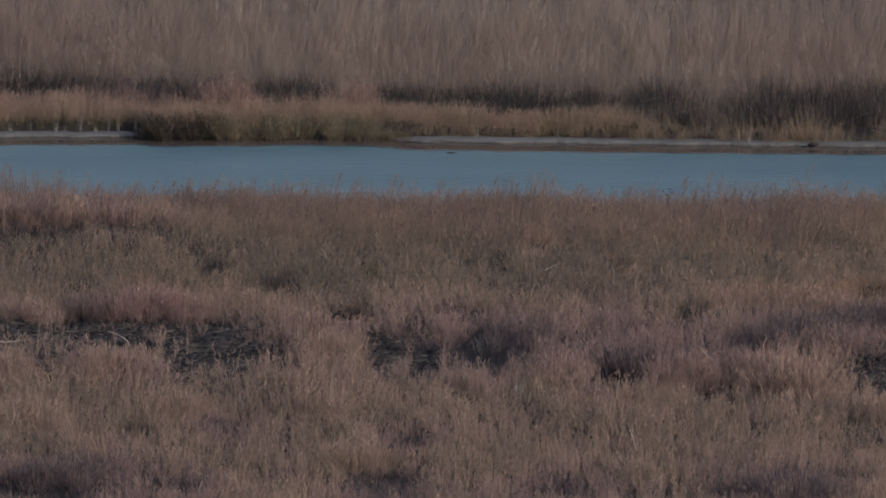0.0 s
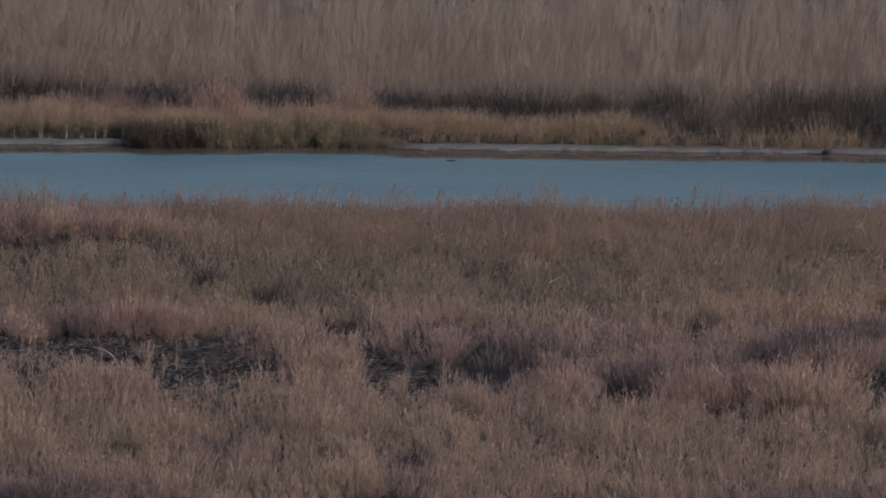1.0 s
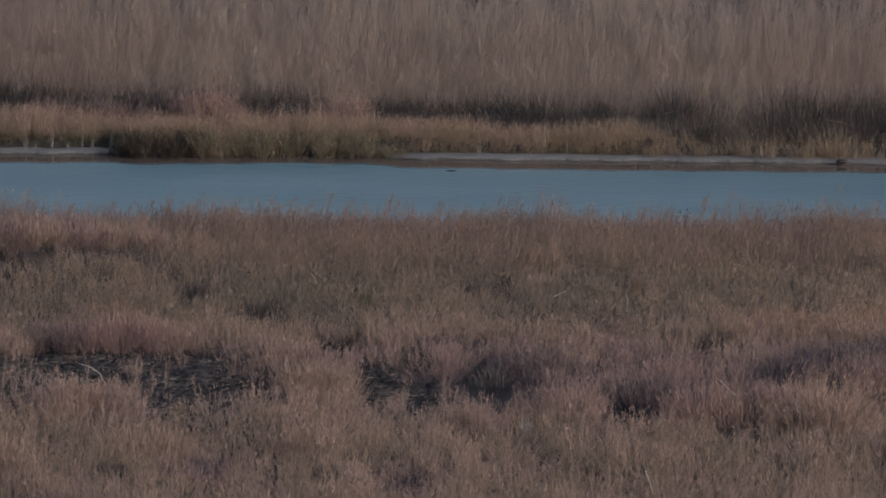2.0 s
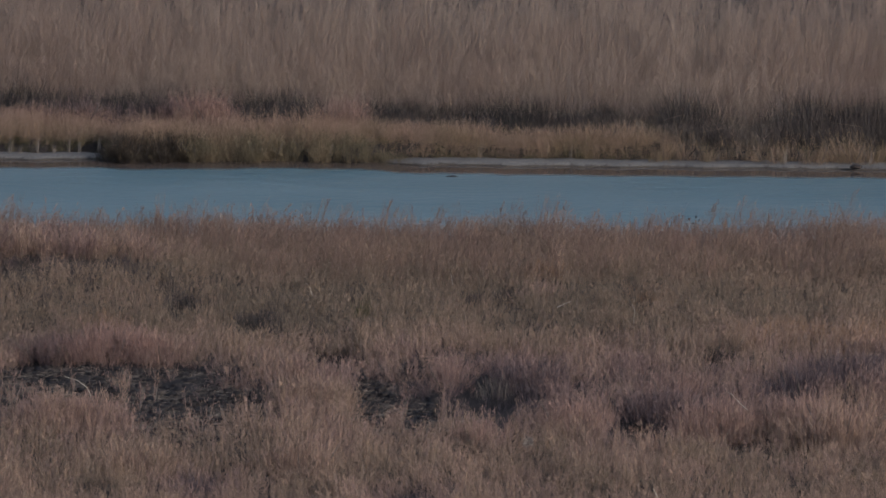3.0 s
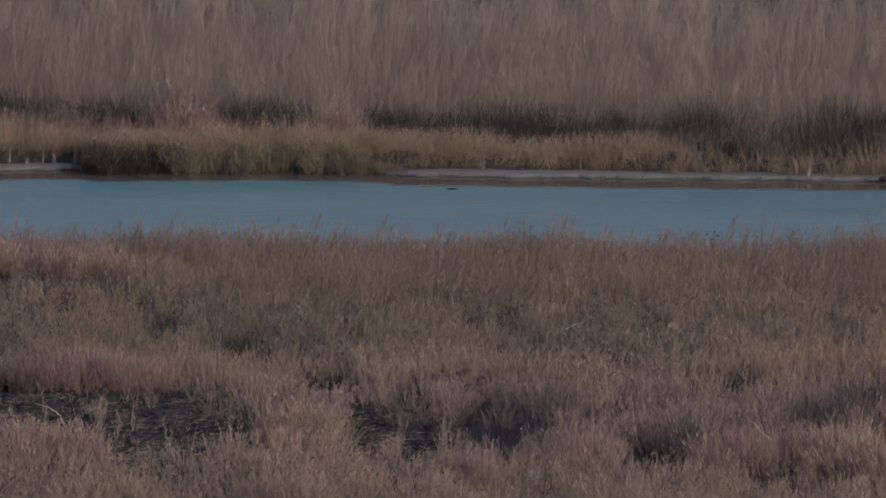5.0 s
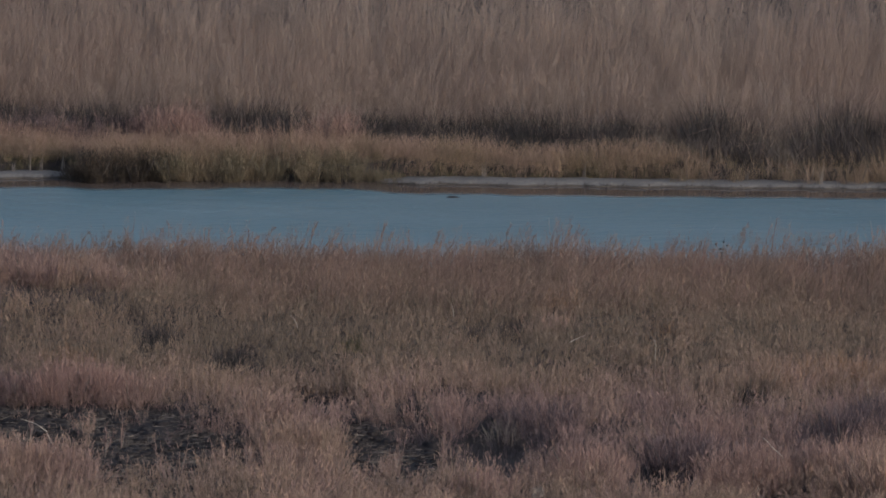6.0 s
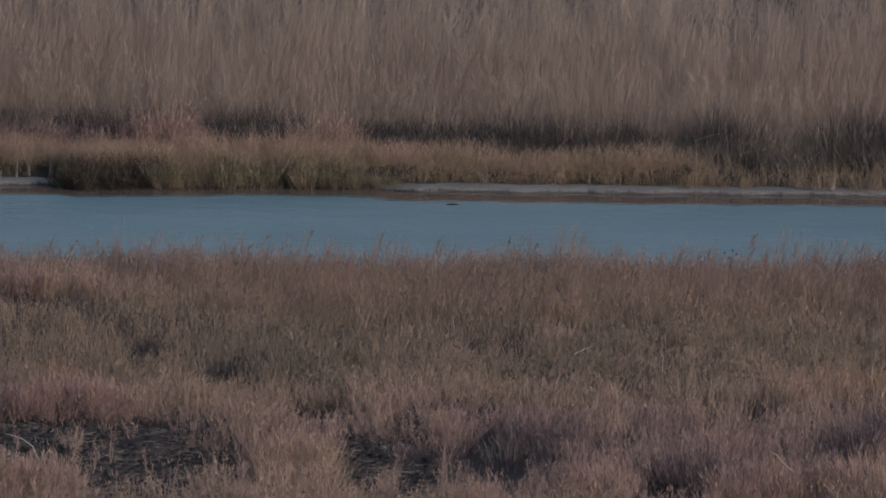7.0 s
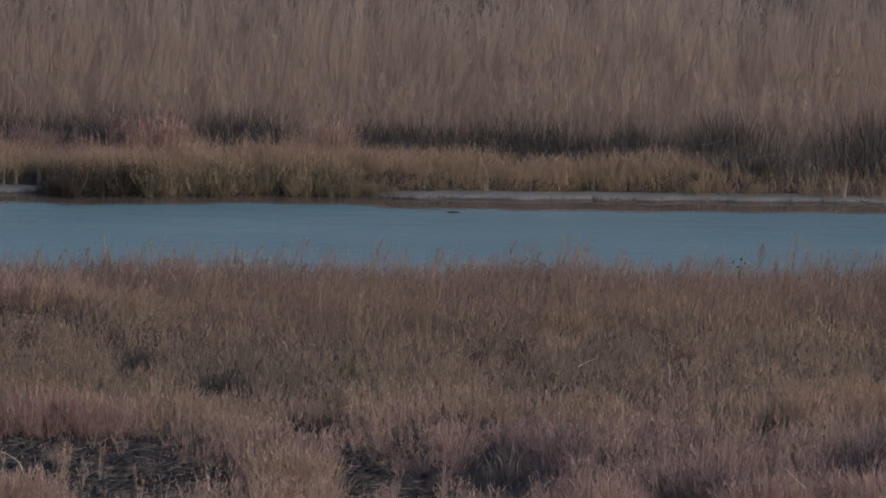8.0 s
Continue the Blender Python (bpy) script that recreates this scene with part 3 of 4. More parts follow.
PINK, PURPLE, TAN = "pinkish red glasswort bush on dark mud", "dull purple glasswort bush on dark mud, shade in its tint", "dry tan glasswort bush on dark mud"
for k, (x, y, r, h, hue, label) in enumerate([
        (-3.00, -4.75, 0.48, 0.36, 0.78, PINK), (-2.50, -4.9, 0.33, 0.30, 0.6, PINK), (-3.50, -4.75, 0.36, 0.30, 0.85, PURPLE), (-4.15, -4.8, 0.40, 0.28, 0.50, TAN),
        (-1.16, -7.05, 0.40, 0.34, 0.42, TAN), (-1.42, -5.8, 0.30, 0.28, 0.50, TAN), (-3.25, -8.35, 0.46, 0.38, 0.55, TAN), (-4.3, -8.6, 0.36, 0.34, 0.48, TAN),
        (-1.83, -6.3, 0.14, 0.18, 0.60, PINK), (-0.44, -6.0, 0.12, 0.26, 0.48, TAN), (-0.20, -6.7, 0.15, 0.17, 1.0, PURPLE), (0.05, -6.3, 0.22, 0.30, 0.6, PINK),
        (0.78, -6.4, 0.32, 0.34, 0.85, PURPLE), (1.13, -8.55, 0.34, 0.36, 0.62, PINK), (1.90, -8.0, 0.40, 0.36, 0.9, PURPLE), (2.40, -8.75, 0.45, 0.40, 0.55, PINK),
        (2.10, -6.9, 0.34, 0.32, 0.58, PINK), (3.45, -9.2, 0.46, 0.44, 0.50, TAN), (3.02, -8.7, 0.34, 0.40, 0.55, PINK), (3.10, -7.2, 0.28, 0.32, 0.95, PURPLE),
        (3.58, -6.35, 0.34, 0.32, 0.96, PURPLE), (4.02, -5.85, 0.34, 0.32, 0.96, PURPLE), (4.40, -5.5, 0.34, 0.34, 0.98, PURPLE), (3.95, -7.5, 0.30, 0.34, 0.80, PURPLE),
        (0.34, -9.2, 0.22, 0.30, 0.75, PINK), (4.3, -10.8, 0.36, 0.36, 0.45, TAN), (2.45, -4.6, 0.30, 0.30, 0.30, TAN), (0.85, -1.7, 0.25, 0.28, 0.45, TAN),
        (-4.52, -0.45, 0.26, 0.38, 0.50, TAN), (-4.14, -0.42, 0.22, 0.40, 0.72, TAN), (-3.78, -0.32, 0.24, 0.36, 0.48, TAN), (-3.36, -0.22, 0.26, 0.36, 0.66, TAN), (-3.05, -0.10, 0.18, 0.30, 0.45, TAN),
        (-2.76, -0.03, 0.22, 0.31, 0.60, TAN), (-2.42, 0.10, 0.24, 0.28, 0.52, TAN), (-4.30, 0.10, 0.30, 0.38, 0.78, TAN), (-3.85, 0.16, 0.26, 0.35, 0.58, TAN), (-3.42, 0.26, 0.28, 0.35, 0.76, TAN), (-2.95, 0.36, 0.26, 0.29, 0.55, TAN),
        # low dark bushes added as the shaded underside of the rise
        (-4.34, -0.90, 0.13, 0.19, 1.0, PURPLE), (-3.95, -0.80, 0.15, 0.17, 1.0, PURPLE), (-3.58, -0.72, 0.12, 0.20, 0.95, PURPLE), (-2.92, -0.50, 0.12, 0.16, 1.0, PURPLE), (-2.60, -0.42, 0.10, 0.16, 0.95, PURPLE),
        (-4.0, -11.2, 0.42, 0.36, 0.36, TAN), (-2.6, -10.6, 0.38, 0.36, 0.38, TAN),
        (-1.2, -10.6, 0.38, 0.34, 0.44, TAN), (-3.6, -14.3, 0.50, 0.34, 0.92, PURPLE), (-0.9, -13.4, 0.42, 0.36, 0.36, TAN), (3.3, -15.1, 0.50, 0.32, 0.9, PURPLE), (4.1, -15.4, 0.35, 0.36, 0.42, TAN)]):
    bush(x, y, r, h, hue - 0.35 if label == PINK else hue, 200 + k, label, mat=BLUSH if label == PINK else GLASSWORT)


for k, (x, y, r) in enumerate(((3.2, -3.9, 0.40), (3.7, -4.2, 0.45), (4.1, -3.6, 0.40), (2.75, -4.3, 0.30), (1.85, -2.0, 0.20), (0.92, -0.8, 0.20), (-3.0, -3.4, 0.25))):
    bush(x, y, r, 0.27, 0.5, 270 + k, "rusty brown low glasswort among olive marsh plants", FINE, RUST, per=260)


# single shoots that stand up before the open mud
def lone_shoot(seed):
    g = np.random.RandomState(seed)
    v, f, r = sprawl(g, 0.3, 3, 16, 0.0027, 0.05)
    ob = new("glasswort_shoot", mesh_of("glasswort_shoot", v, f, (("rise", r), ("hue", np.full(len(r), 0.42 + 0.06 * (seed % 5)))), GLASSWORT))
    for k in range(2):
        v, f, r = spike((0, 0, -0.02), (0.15 - 0.3 * k, 0.05, 1), 0.2, 0.003)
        part("stem", mesh_of("stem", v, f, (("rise", r), ("hue", np.full(len(r), 0.6))), STRAW), ob, "grey woody stem")
    return tagged(ob, "pale tan glasswort shoot standing at the edge of open mud", "plant", "single glasswort shoots")


SHOOTS = [lone_shoot(700 + k) for k in range(5)]
g = np.random.RandomState(720)
k = 0
for ox, oy, a, b in OPEN[:8] + OPEN[9:] + DEEP[3:4] + DEEP[5:7]:
    for j in range(int(4 + 16 * a)):
        u = g.uniform(-1.15, 1.15)
        x, y = ox + a * u, oy - b * (math.sqrt(max(0.1, 1.3 - u * u)) * g.uniform(0.65, 1.1))
        m = pose(x, y, float(land(np.array(x), np.array(y))) - 0.02, g.uniform(-12, 12), g.uniform(-14, 18), g.uniform(0, 360)) @ Matrix.Scale(g.uniform(0.75, 1.2), 4)
        if k < 5:
            SHOOTS[k].matrix_basis = m
        else:
            copy_thing(SHOOTS[k % 5], m).matrix_basis = m
        k += 1


# straw and dead stems lying in the openings
def straw():
    g = np.random.RandomState(81)
    out, hues = [], []
    for ox, oy, a, b in OPEN:
        for _ in range(int(5200 * a * b) + 30):
            q, d = g.uniform(0, 2 * math.pi), math.sqrt(g.uniform(0, 1)) * 1.15
            x, y = ox + a * d * math.cos(q), oy + b * d * math.sin(q)
            if g.rand() > 0.42 + 0.6 * float(wave(np.array(x), np.array(0.4 * y), 0.6, 82)):
                continue
            z = float(land(np.array(x), np.array(y))) + 0.004
            t = 0.8 * g.randn() + (math.pi if g.rand() > 0.5 else 0)
            out.append(ribbon((x, y, z), (math.cos(t), math.sin(t), abs(g.normal(0, 0.12))), g.uniform(0.03, 0.16), 0.0012, (0, g.uniform(-0.04, 0.04), -0.008), 0, 1, 1.57 + t))
            # hue rises towards the front, so the rear straw reads as shaded
            hues += [(0.6 + 0.5 * max(0.0, math.sin(-q)) * d) * g.uniform(0, 1) ** (1.6 + 0.6 * math.sin(q))] * 5
    v, f, r = joined(out)
    tagged(new("straw_litter", mesh_of("straw_litter", v, f, (("rise", r), ("hue", hues)), STRAW)), "dead straw lying on dark open mud", "litter", kind="stuff")


straw()


def clods():
    """Lumps of dark mud and rotten root that make the open ground uneven."""
    g = np.random.RandomState(83)
    out = []
    for ox, oy, a, b in OPEN:
        for _ in range(int(330 * a * b) + 6):
            q, d = g.uniform(0, 2 * math.pi), math.sqrt(g.uniform(0, 1)) * 1.1
            x, y = ox + a * d * math.cos(q), oy + b * d * math.sin(q)
            w, h = g.uniform(0.02, 0.07), g.uniform(0.01, 0.032)
            rings = [[(math.cos(t) * w * k * g.uniform(0.6, 1.3), math.sin(t) * w * 1.2 * k * g.uniform(0.6, 1.3), z) for t in (0, 1.05, 2.1, 3.14, 4.2, 5.24)] for k, z in ((1, -0.02), (0.7, h * g.uniform(0.5, 0.8)))]
            v = np.vstack([rings[0], rings[1], [(0.2 * w, 0, h)]]) + (x, y, float(land(np.array(x), np.array(y))))
            f = [(i, (i + 1) % 6, 6 + (i + 1) % 6) for i in range(6)] + [(i, 6 + (i + 1) % 6, 6 + i) for i in range(6)] + [(6 + i, 6 + (i + 1) % 6, 12) for i in range(6)]
            out.append((v, np.array(f), np.zeros(13)))
    v, f, r = joined(out)
    tagged(new("mud_clods", mesh_of("mud_clods", v, f, (), MUD, True)), "dark lumps of mud and root on open ground", "mud", kind="stuff")


clods()


def twig(name, pts, r, label, category="twig"):
    cu = bpy.data.curves.new(name, "CURVE")
    cu.dimensions, cu.bevel_depth, cu.bevel_resolution, cu.resolution_u = "3D", r, 1, 4
    s = cu.splines.new("POLY")
    s.points.add(len(pts) - 1)
    for p, (i, c) in zip(s.points, enumerate(pts)):
        p.co, p.radius = (*c, 1), 1.15 - 0.7 * i / (len(pts) - 1)
    tmp = bpy.data.objects.new("tmp", cu)
    me = bpy.data.meshes.new_from_object(tmp)
    bpy.data.objects.remove(tmp)
    me.materials.clear()
    me.materials.append(WOOD)
    return tagged(new(name, me), label, category, "bleached twigs")


LOOSE = "pale bleached twig caught in the glasswort"
twig("dead_twig", [(-2.99, -7.4, 0.12), (-3.07, -7.4, 0.23), (-3.10, -7.4, 0.31), (-3.18, -7.4, 0.37), (-3.30, -7.4, 0.41)], 0.0036, LOOSE)
twig("dead_twig", [(2.68, -8.8, 0.24), (2.64, -8.8, 0.36), (2.57, -8.8, 0.42), (2.50, -8.8, 0.50), (2.45, -8.8, 0.52)], 0.003, "crooked bleached twig leaning on a glasswort bush")
twig("dead_twig", [(1.85, -12.9, 0.2), (1.81, -12.9, 0.34), (1.78, -12.9, 0.40)], 0.005, "short pale bleached twig standing in glasswort")
twig("dead_twig", [(1.70, -3.3, 0.15), (1.71, -3.3, 0.3), (1.69, -3.3, 0.36)], 0.003, "thin pale dead stalk standing in marsh plants")
twig("dead_twig", [(1.02, -3.0, 0.28), (1.08, -3.0, 0.31), (1.15, -3.0, 0.34)], 0.003, "thin pale twig lying over marsh plants")
twig("dead_twig", [(-4.45, -6.2, 0.10), (-4.3, -6.3, 0.11), (-4.18, -6.25, 0.115)], 0.008, "short bleached stick lying on open mud")
for k, (x, y) in enumerate(((3.38, -4.85), (3.47, -5.3), (1.88, -9.5), (2.43, -9.5), (4.40, -1.4), (0.09, -1.35), (2.86, -8.6), (-1.17, -2.0))):
    t, up = 0.9 * math.sin(7.0 * k), 0.30 + 0.04 * math.sin(3 * k)
    twig("dead_twig", [(x, y, up - 0.12), (x + 0.02 * t, y, up - 0.06), (x + 0.05 * t, y, up - 0.02), (x + 0.07 * t, y, up)], 0.0018, "small pale dead twig caught in marsh plants")
for k, (x, y, r, hue) in enumerate(((-2.35, -2.15, 0.26, 0.0), (-0.72, -2.5, 0.14, 0.05), (-1.69, -3.2, 0.16, 0.1), (0.60, -1.55, 0.14, 0.0), (0.34, -1.6, 0.14, 0.1), (2.45, -4.85, 0.18, 0.1), (4.30, -3.5, 0.20, 0.0), (1.78, -2.05, 0.10, 0.1))):
    bush(x, y, r, 0.24, hue, 280 + k, "dark green grass tuft among olive marsh plants", BLADE, GRASS if k == 1 else RUSH, "dark_grass_tuft", "grass", "dark grass tufts", 620)


def fluffy_head(x, y, z, r):
    """A pale round dry seed head: down pointing all ways, on a stalk."""
    g = np.random.RandomState(290)
    bits = []
    for k in range(240):
        d = g.randn(3)
        d /= np.linalg.norm(d)
        bits.append(fleck(d * r * g.uniform(0.3, 0.8) * (1, 1, 0.85), d + 0.9 * g.randn(3), r * g.uniform(0.4, 0.8), 0.003, 1, g.uniform(0, 6.28)))
    v, f, t = joined(bits)
    ob = new("seed_head", mesh_of("seed_head", v, f, (("rise", t), ("hue", np.full(len(t), 0.85))), STRAW))
    ob.location = (x, y, z)
    v, f, t = spike((0, 0, 0), (0.02, 0, -1), z - float(land(np.array(x), np.array(y))) + 0.02, 0.004)
    part("stalk", mesh_of("stalk", v, f, (("rise", t), ("hue", np.full(len(t), 0.4))), STRAW), ob, "dry brown stalk")
    tagged(ob, "pale fluffy dry seed head among glasswort", "plant")


fluffy_head(0.73, -9.72, 0.24, 0.058)
bush(0.45, -6.75, 0.17, 0.30, 0.3, 251, "dull dry grass clump in a dark hollow", BLADE, STRAW, "dry_grass_clump", "grass", "dry grass clumps", 80)


def rock(name, x, y, z, size, seed, label, mat=STONE, category="stone"):
    bm = bmesh.new()
    bmesh.ops.create_icosphere(bm, subdivisions=3, radius=1)
    for vert in bm.verts:
        k = 1 + 0.28 * noise.noise(vert.co * 1.6 + Vector((seed, 0, 0))) + 0.1 * noise.noise(vert.co * 5 + Vector((0, seed, 0)))
        vert.co = Vector((vert.co.x * size[0], vert.co.y * size[1], vert.co.z * size[2])) * k
    me = bpy.data.meshes.new(name)
    bm.to_mesh(me)
    bm.free()
    me.polygons.foreach_set("use_smooth", np.ones(len(me.polygons), bool))
    me.materials.append(mat)
    ob = new(name, me)
    ob.location = (x, y, z)
    return tagged(ob, label, category)


rock("stone", 3.87, 6.36, 0.04, (0.055, 0.035, 0.02), 5, "small dark flat stone on the silt bar", MUD)
rock("mud_clod", 0.08, 6.02, 0.0, (0.055, 0.03, 0.009), 8, "small dark mud clod just above the water", MUD, "mud")

def dark_seed_plant(x, y):
    """A withered stalk with a few dark seed heads above the shore grass."""
    z0 = float(land(np.array(x), np.array(y)))
    ob = new("withered_stalk", mesh_of("withered_stalk", *(lambda v, f, r: (v, f, (("rise", r), ("hue", np.full(len(r), 0.1)))))(*spike((0, 0, -0.02), (0.08, 0, 1), 0.27, 0.003)), STRAW))
    ob.location = (x, y, z0)
    for dx, z, k in ((0.025, 0.27, 0), (-0.04, 0.25, 1), (0.055, 0.24, 2), (0.0, 0.21, 3)):
        bm = bmesh.new()
        bmesh.ops.create_icosphere(bm, subdivisions=1, radius=0.009)
        for vert in bm.verts:
            vert.co = Vector((vert.co.x, vert.co.y, vert.co.z * 1.3)) * (1 + 0.35 * noise.noise(vert.co * 130 + Vector((k, 0, 0))))
        me = bpy.data.meshes.new("seed_head")
        bm.to_mesh(me)
        bm.free()
        me.materials.append(MUD)
        part("seed_head", me, ob, "dark dry seed head").location = (dx, 0, z)
        v, f, r = spike((0.02, 0, z - 0.1), (dx - 0.02, 0, 0.1), math.hypot(dx - 0.02, 0.1), 0.0025)
        part("stem", mesh_of("stem", v, f, (("rise", r), ("hue", np.full(len(r), 0.1))), STRAW), ob)
    tagged(ob, "withered stalk with dark seed heads at the near shore", "plant")


dark_seed_plant(2.29, 1.62)

# ---------------------------------------------------------------- far bank
def bank(name, label, protos, n, seed, x0, x1, off0, off1, height, hue, mat, keep=None, category="grass", lean=0.1):
    g = np.random.RandomState(seed)
    x = g.uniform(x0, x1, n)
    off = g.uniform(0, 1, n)
    y = far_edge(x) + off0 + (off1 - off0) * off - 0.08 * (x > -0.5)
    if keep is not None:
        ok = keep(x, y, g)
        x, y, off = x[ok], y[ok], off[ok]
    m = len(x)
    size = height(x, y) * g.uniform(0.75, 1.2, m)
    ln = np.stack([0.05 + lean * g.randn(m), lean * g.randn(m)], -1)
    me = planted(name, protos, np.stack([x, y, np.maximum(land(x, y), 0.0) - 0.02], -1), size, ln, hue(x, y) + 0.1 * g.randn(m), mat, seed)
    return tagged(new(name, me), label, category, kind="stuff")


def strip_depth(x):
    return np.interp(x, [-6, -3, -0.5, 1.5, 2.2, 6], [1.6, 1.35, 0.85, 0.7, 0.4, 0.35])


bank("bank_grass", "tan grass strip along the far bank", BLADE + PLUME, 2300, 91, -5.4, 2.0, 0.4, 1.6, lambda x, y: 0.54 + 0.08 * wave(x, y, 1.2, 92) + 0.1 * np.clip((-3.2 - x) / 0.4, 0, 1),
     lambda x, y: 0.64 + 0.16 * wave(x, y, 1.0, 93) + 0.15 * np.clip((y - far_edge(x) - 0.4), 0, 1), GRASS, lambda x, y, g: y - far_edge(x) < strip_depth(x))
bank("bank_herbs", "fine tan and pinkish herbs on the far bank", HERB, 7500, 94, -5.4, 2.35, 0.36, 1.6, lambda x, y: 0.86 + 0.12 * wave(x, y, 1.2, 92) + 0.16 * np.clip((-3.2 - x) / 0.4, 0, 1) + 0.28 * np.clip((x + 0.8) / 0.5, 0, 1) - 0.5 * np.clip((x - 1.7) / 0.7, 0, 1),
     lambda x, y: 0.68 - 0.03 * np.clip((x + 0.8) / 0.5, 0, 1) + 0.14 * wave(x, y, 0.9, 93) + 0.5 * np.clip((y - far_edge(x) - 0.6), -0.4, 0.5), GRASS, lambda x, y, g: y - far_edge(x) < strip_depth(x), "herbs", 0.16)
bank("bank_sedge", "dark olive sedge at the front of the far bank", BLADE, 1300, 97, -5.4, 5.2, 0.3, 0.46, lambda x, y: 0.32 + 0.06 * wave(x, y, 0.6, 98),
     lambda x, y: 0.10 + 0.12 * wave(x, y, 0.8, 99) + 0.25 * (x > 1.9), GRASS, lambda x, y, g: (x < -3.1) | ((x > -0.6) & (x < 2.1 + 0.4 * g.randn(len(x)))))
bank("island_grass", "tan topped grass on the low bank island", BLADE + HERB + PLUME, 1900, 95, -3.1, -0.5, 0.2, 0.85, lambda x, y: (0.66 + 0.08 * wave(x, y, 0.8, 96)) * np.interp(x, [-3.1, -2.9, -1.3, -0.55], [0.75, 1, 1, 0.5]),
     lambda x, y: 0.5 + 0.5 * np.clip((y - far_edge(x)) - 0.1, 0, 0.6), GRASS)


# the first six take a darker hue for the island's unlit left end
for k in range(20):
    x = -3.05 + 0.133 * k
    bush(x + 0.05 * math.sin(5 * k), float(far_edge(np.array(x))) + 0.14 + 0.04 * math.sin(4 * k), 0.15 + 0.04 * math.sin(3.1 * k), (0.24 + 0.07 * math.sin(k * 2.3)) * (1 - 0.05 * max(0, k - 12)), (0.0 if k < 6 else 0.9 if k in (7, 8, 11, 14) else 0.5), 300 + k,
         "olive green leafy shrub at the water's edge", SPRIG, SHRUB, "sea_purslane_bush", "shrub", "shrubs along the island", 620)
ROSY = "pinkish red glasswort bush before the reeds"
bush(-2.32, 8.0, 0.24, 0.44, 0.3, 330, ROSY, FINE, BLUSH, per=900)
bush(-2.1, 7.9, 0.14, 0.38, 0.4, 334, ROSY, FINE, BLUSH, per=900)
bush(-0.92, 7.85, 0.2, 0.40, 0.25, 332, "pinkish brown glasswort bush before the reeds", FINE, BLUSH, per=700)
for k in range(6):
    bush(-3.75 + 0.31 * k, 8.15 + 0.06 * math.sin(3 * k), 0.19, 0.34 + 0.04 * math.sin(2 * k), 0.86, 340 + k, "low purple glasswort before the reeds", FINE, per=560)

g = np.random.RandomState(400)
x = 1.85
for k in range(24):
    x += g.uniform(0.07, 0.22)
    bush(x, float(far_edge(np.array(x))) + 0.22 + 0.12 * g.rand(), g.uniform(0.08, 0.18), g.uniform(0.17, 0.34), g.uniform(0.42, 0.64), 400 + k,
         "pale tan grass tuft on the silt bar", BLADE + PLUME, GRASS, "grass_tuft", "grass", "grass tufts on the silt bar", 430)


def reed_front(x):
    return np.interp(x, [-6, -3.5, -0.5, 1.2, 2.5, 6], [8.75, 8.6, 8.1, 7.75, 7.45, 7.3])


def reed_bed(name, label, protos, n, seed, d0, d1, height, mat, hue, lean, sx=1.0, crowd=1.2, slope=1.0):
    g = np.random.RandomState(seed)
    x, y = spread_out(n, g)
    x = 12 * x - 6
    y = reed_front(x) + d0 + (d1 - d0) * y ** crowd + 0.08 * wave(x, 0 * x, 0.6, seed)
    t, h1, h2 = tussocks(x, 0.5 * y, 0.3, seed)
    size = height(x, y) * (1 + 0.2 * (h1 - 0.5)) * g.uniform(0.8, 1.15, n) * np.clip(0.42 + 0.38 * (y - reed_front(x)) / slope, 0.3, 1)
    ln = np.stack([lean + 0.07 * g.randn(n) + 0.04 * wave(x, y, 1.1, seed + 1) + 0.13 * (h2 - 0.5), 0.08 * g.randn(n)], -1)
    me = planted(name, protos, np.stack([x, y, land(x, y) - 0.03], -1), size, ln, hue(x, y) + 0.12 * (h1 - 0.5) + 0.06 * g.randn(n), mat, seed, np.full(n, sx))
    return tagged(new(name, me), label, "reeds", kind="stuff")


def hue_reed(x, y):
    return 0.45 + 0.2 * wave(x, y, 1.6, 113) + 0.08 * wave(x, y, 0.5, 114) - 0.2 * np.clip((np.abs(x) - 2) / 2, 0, 1)


def rush_gap(x):
    """Where paler reeds come down between the dark rushes."""
    return np.exp(-((x - 1.85) / 0.22) ** 2) + np.exp(-((x - 2.88) / 0.2) ** 2) + np.exp(-((x + 1.0) / 0.2) ** 2)


reed_bed("reed_bed", "dense tall dry brown reed bed", STALK, 6200, 111, 0.3, 4.3, lambda x, y: 0.62 + 0.085 * (y - reed_front(x)) + 0.07 * wave(x, y, 1.3, 112), REED, hue_reed, 0.08)
reed_bed("bare_reed_stems", "pale bare reed stems at the bed's edge", BARE, 900, 121, 0.1, 1.4, lambda x, y: 0.58 + 0.1 * wave(x, y, 1.0, 122), REED,
         lambda x, y: 0.55 + 0 * x, 0.08)
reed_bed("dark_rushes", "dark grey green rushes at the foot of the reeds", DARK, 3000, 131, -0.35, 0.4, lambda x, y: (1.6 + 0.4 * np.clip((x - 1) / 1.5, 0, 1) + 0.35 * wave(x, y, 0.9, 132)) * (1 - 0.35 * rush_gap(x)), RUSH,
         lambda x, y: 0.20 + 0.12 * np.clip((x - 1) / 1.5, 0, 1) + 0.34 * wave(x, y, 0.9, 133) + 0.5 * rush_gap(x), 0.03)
reed_bed("reed_litter", "dry brown leaves filling the reed bed", THICK, 7200, 141, 0.2, 2.8, lambda x, y: 0.92 + 0.1 * wave(x, y, 1.0, 142) + 0.12 * (y - reed_front(x)), REED,
         lambda x, y: hue_reed(x, y) - 0.1, 0.08)


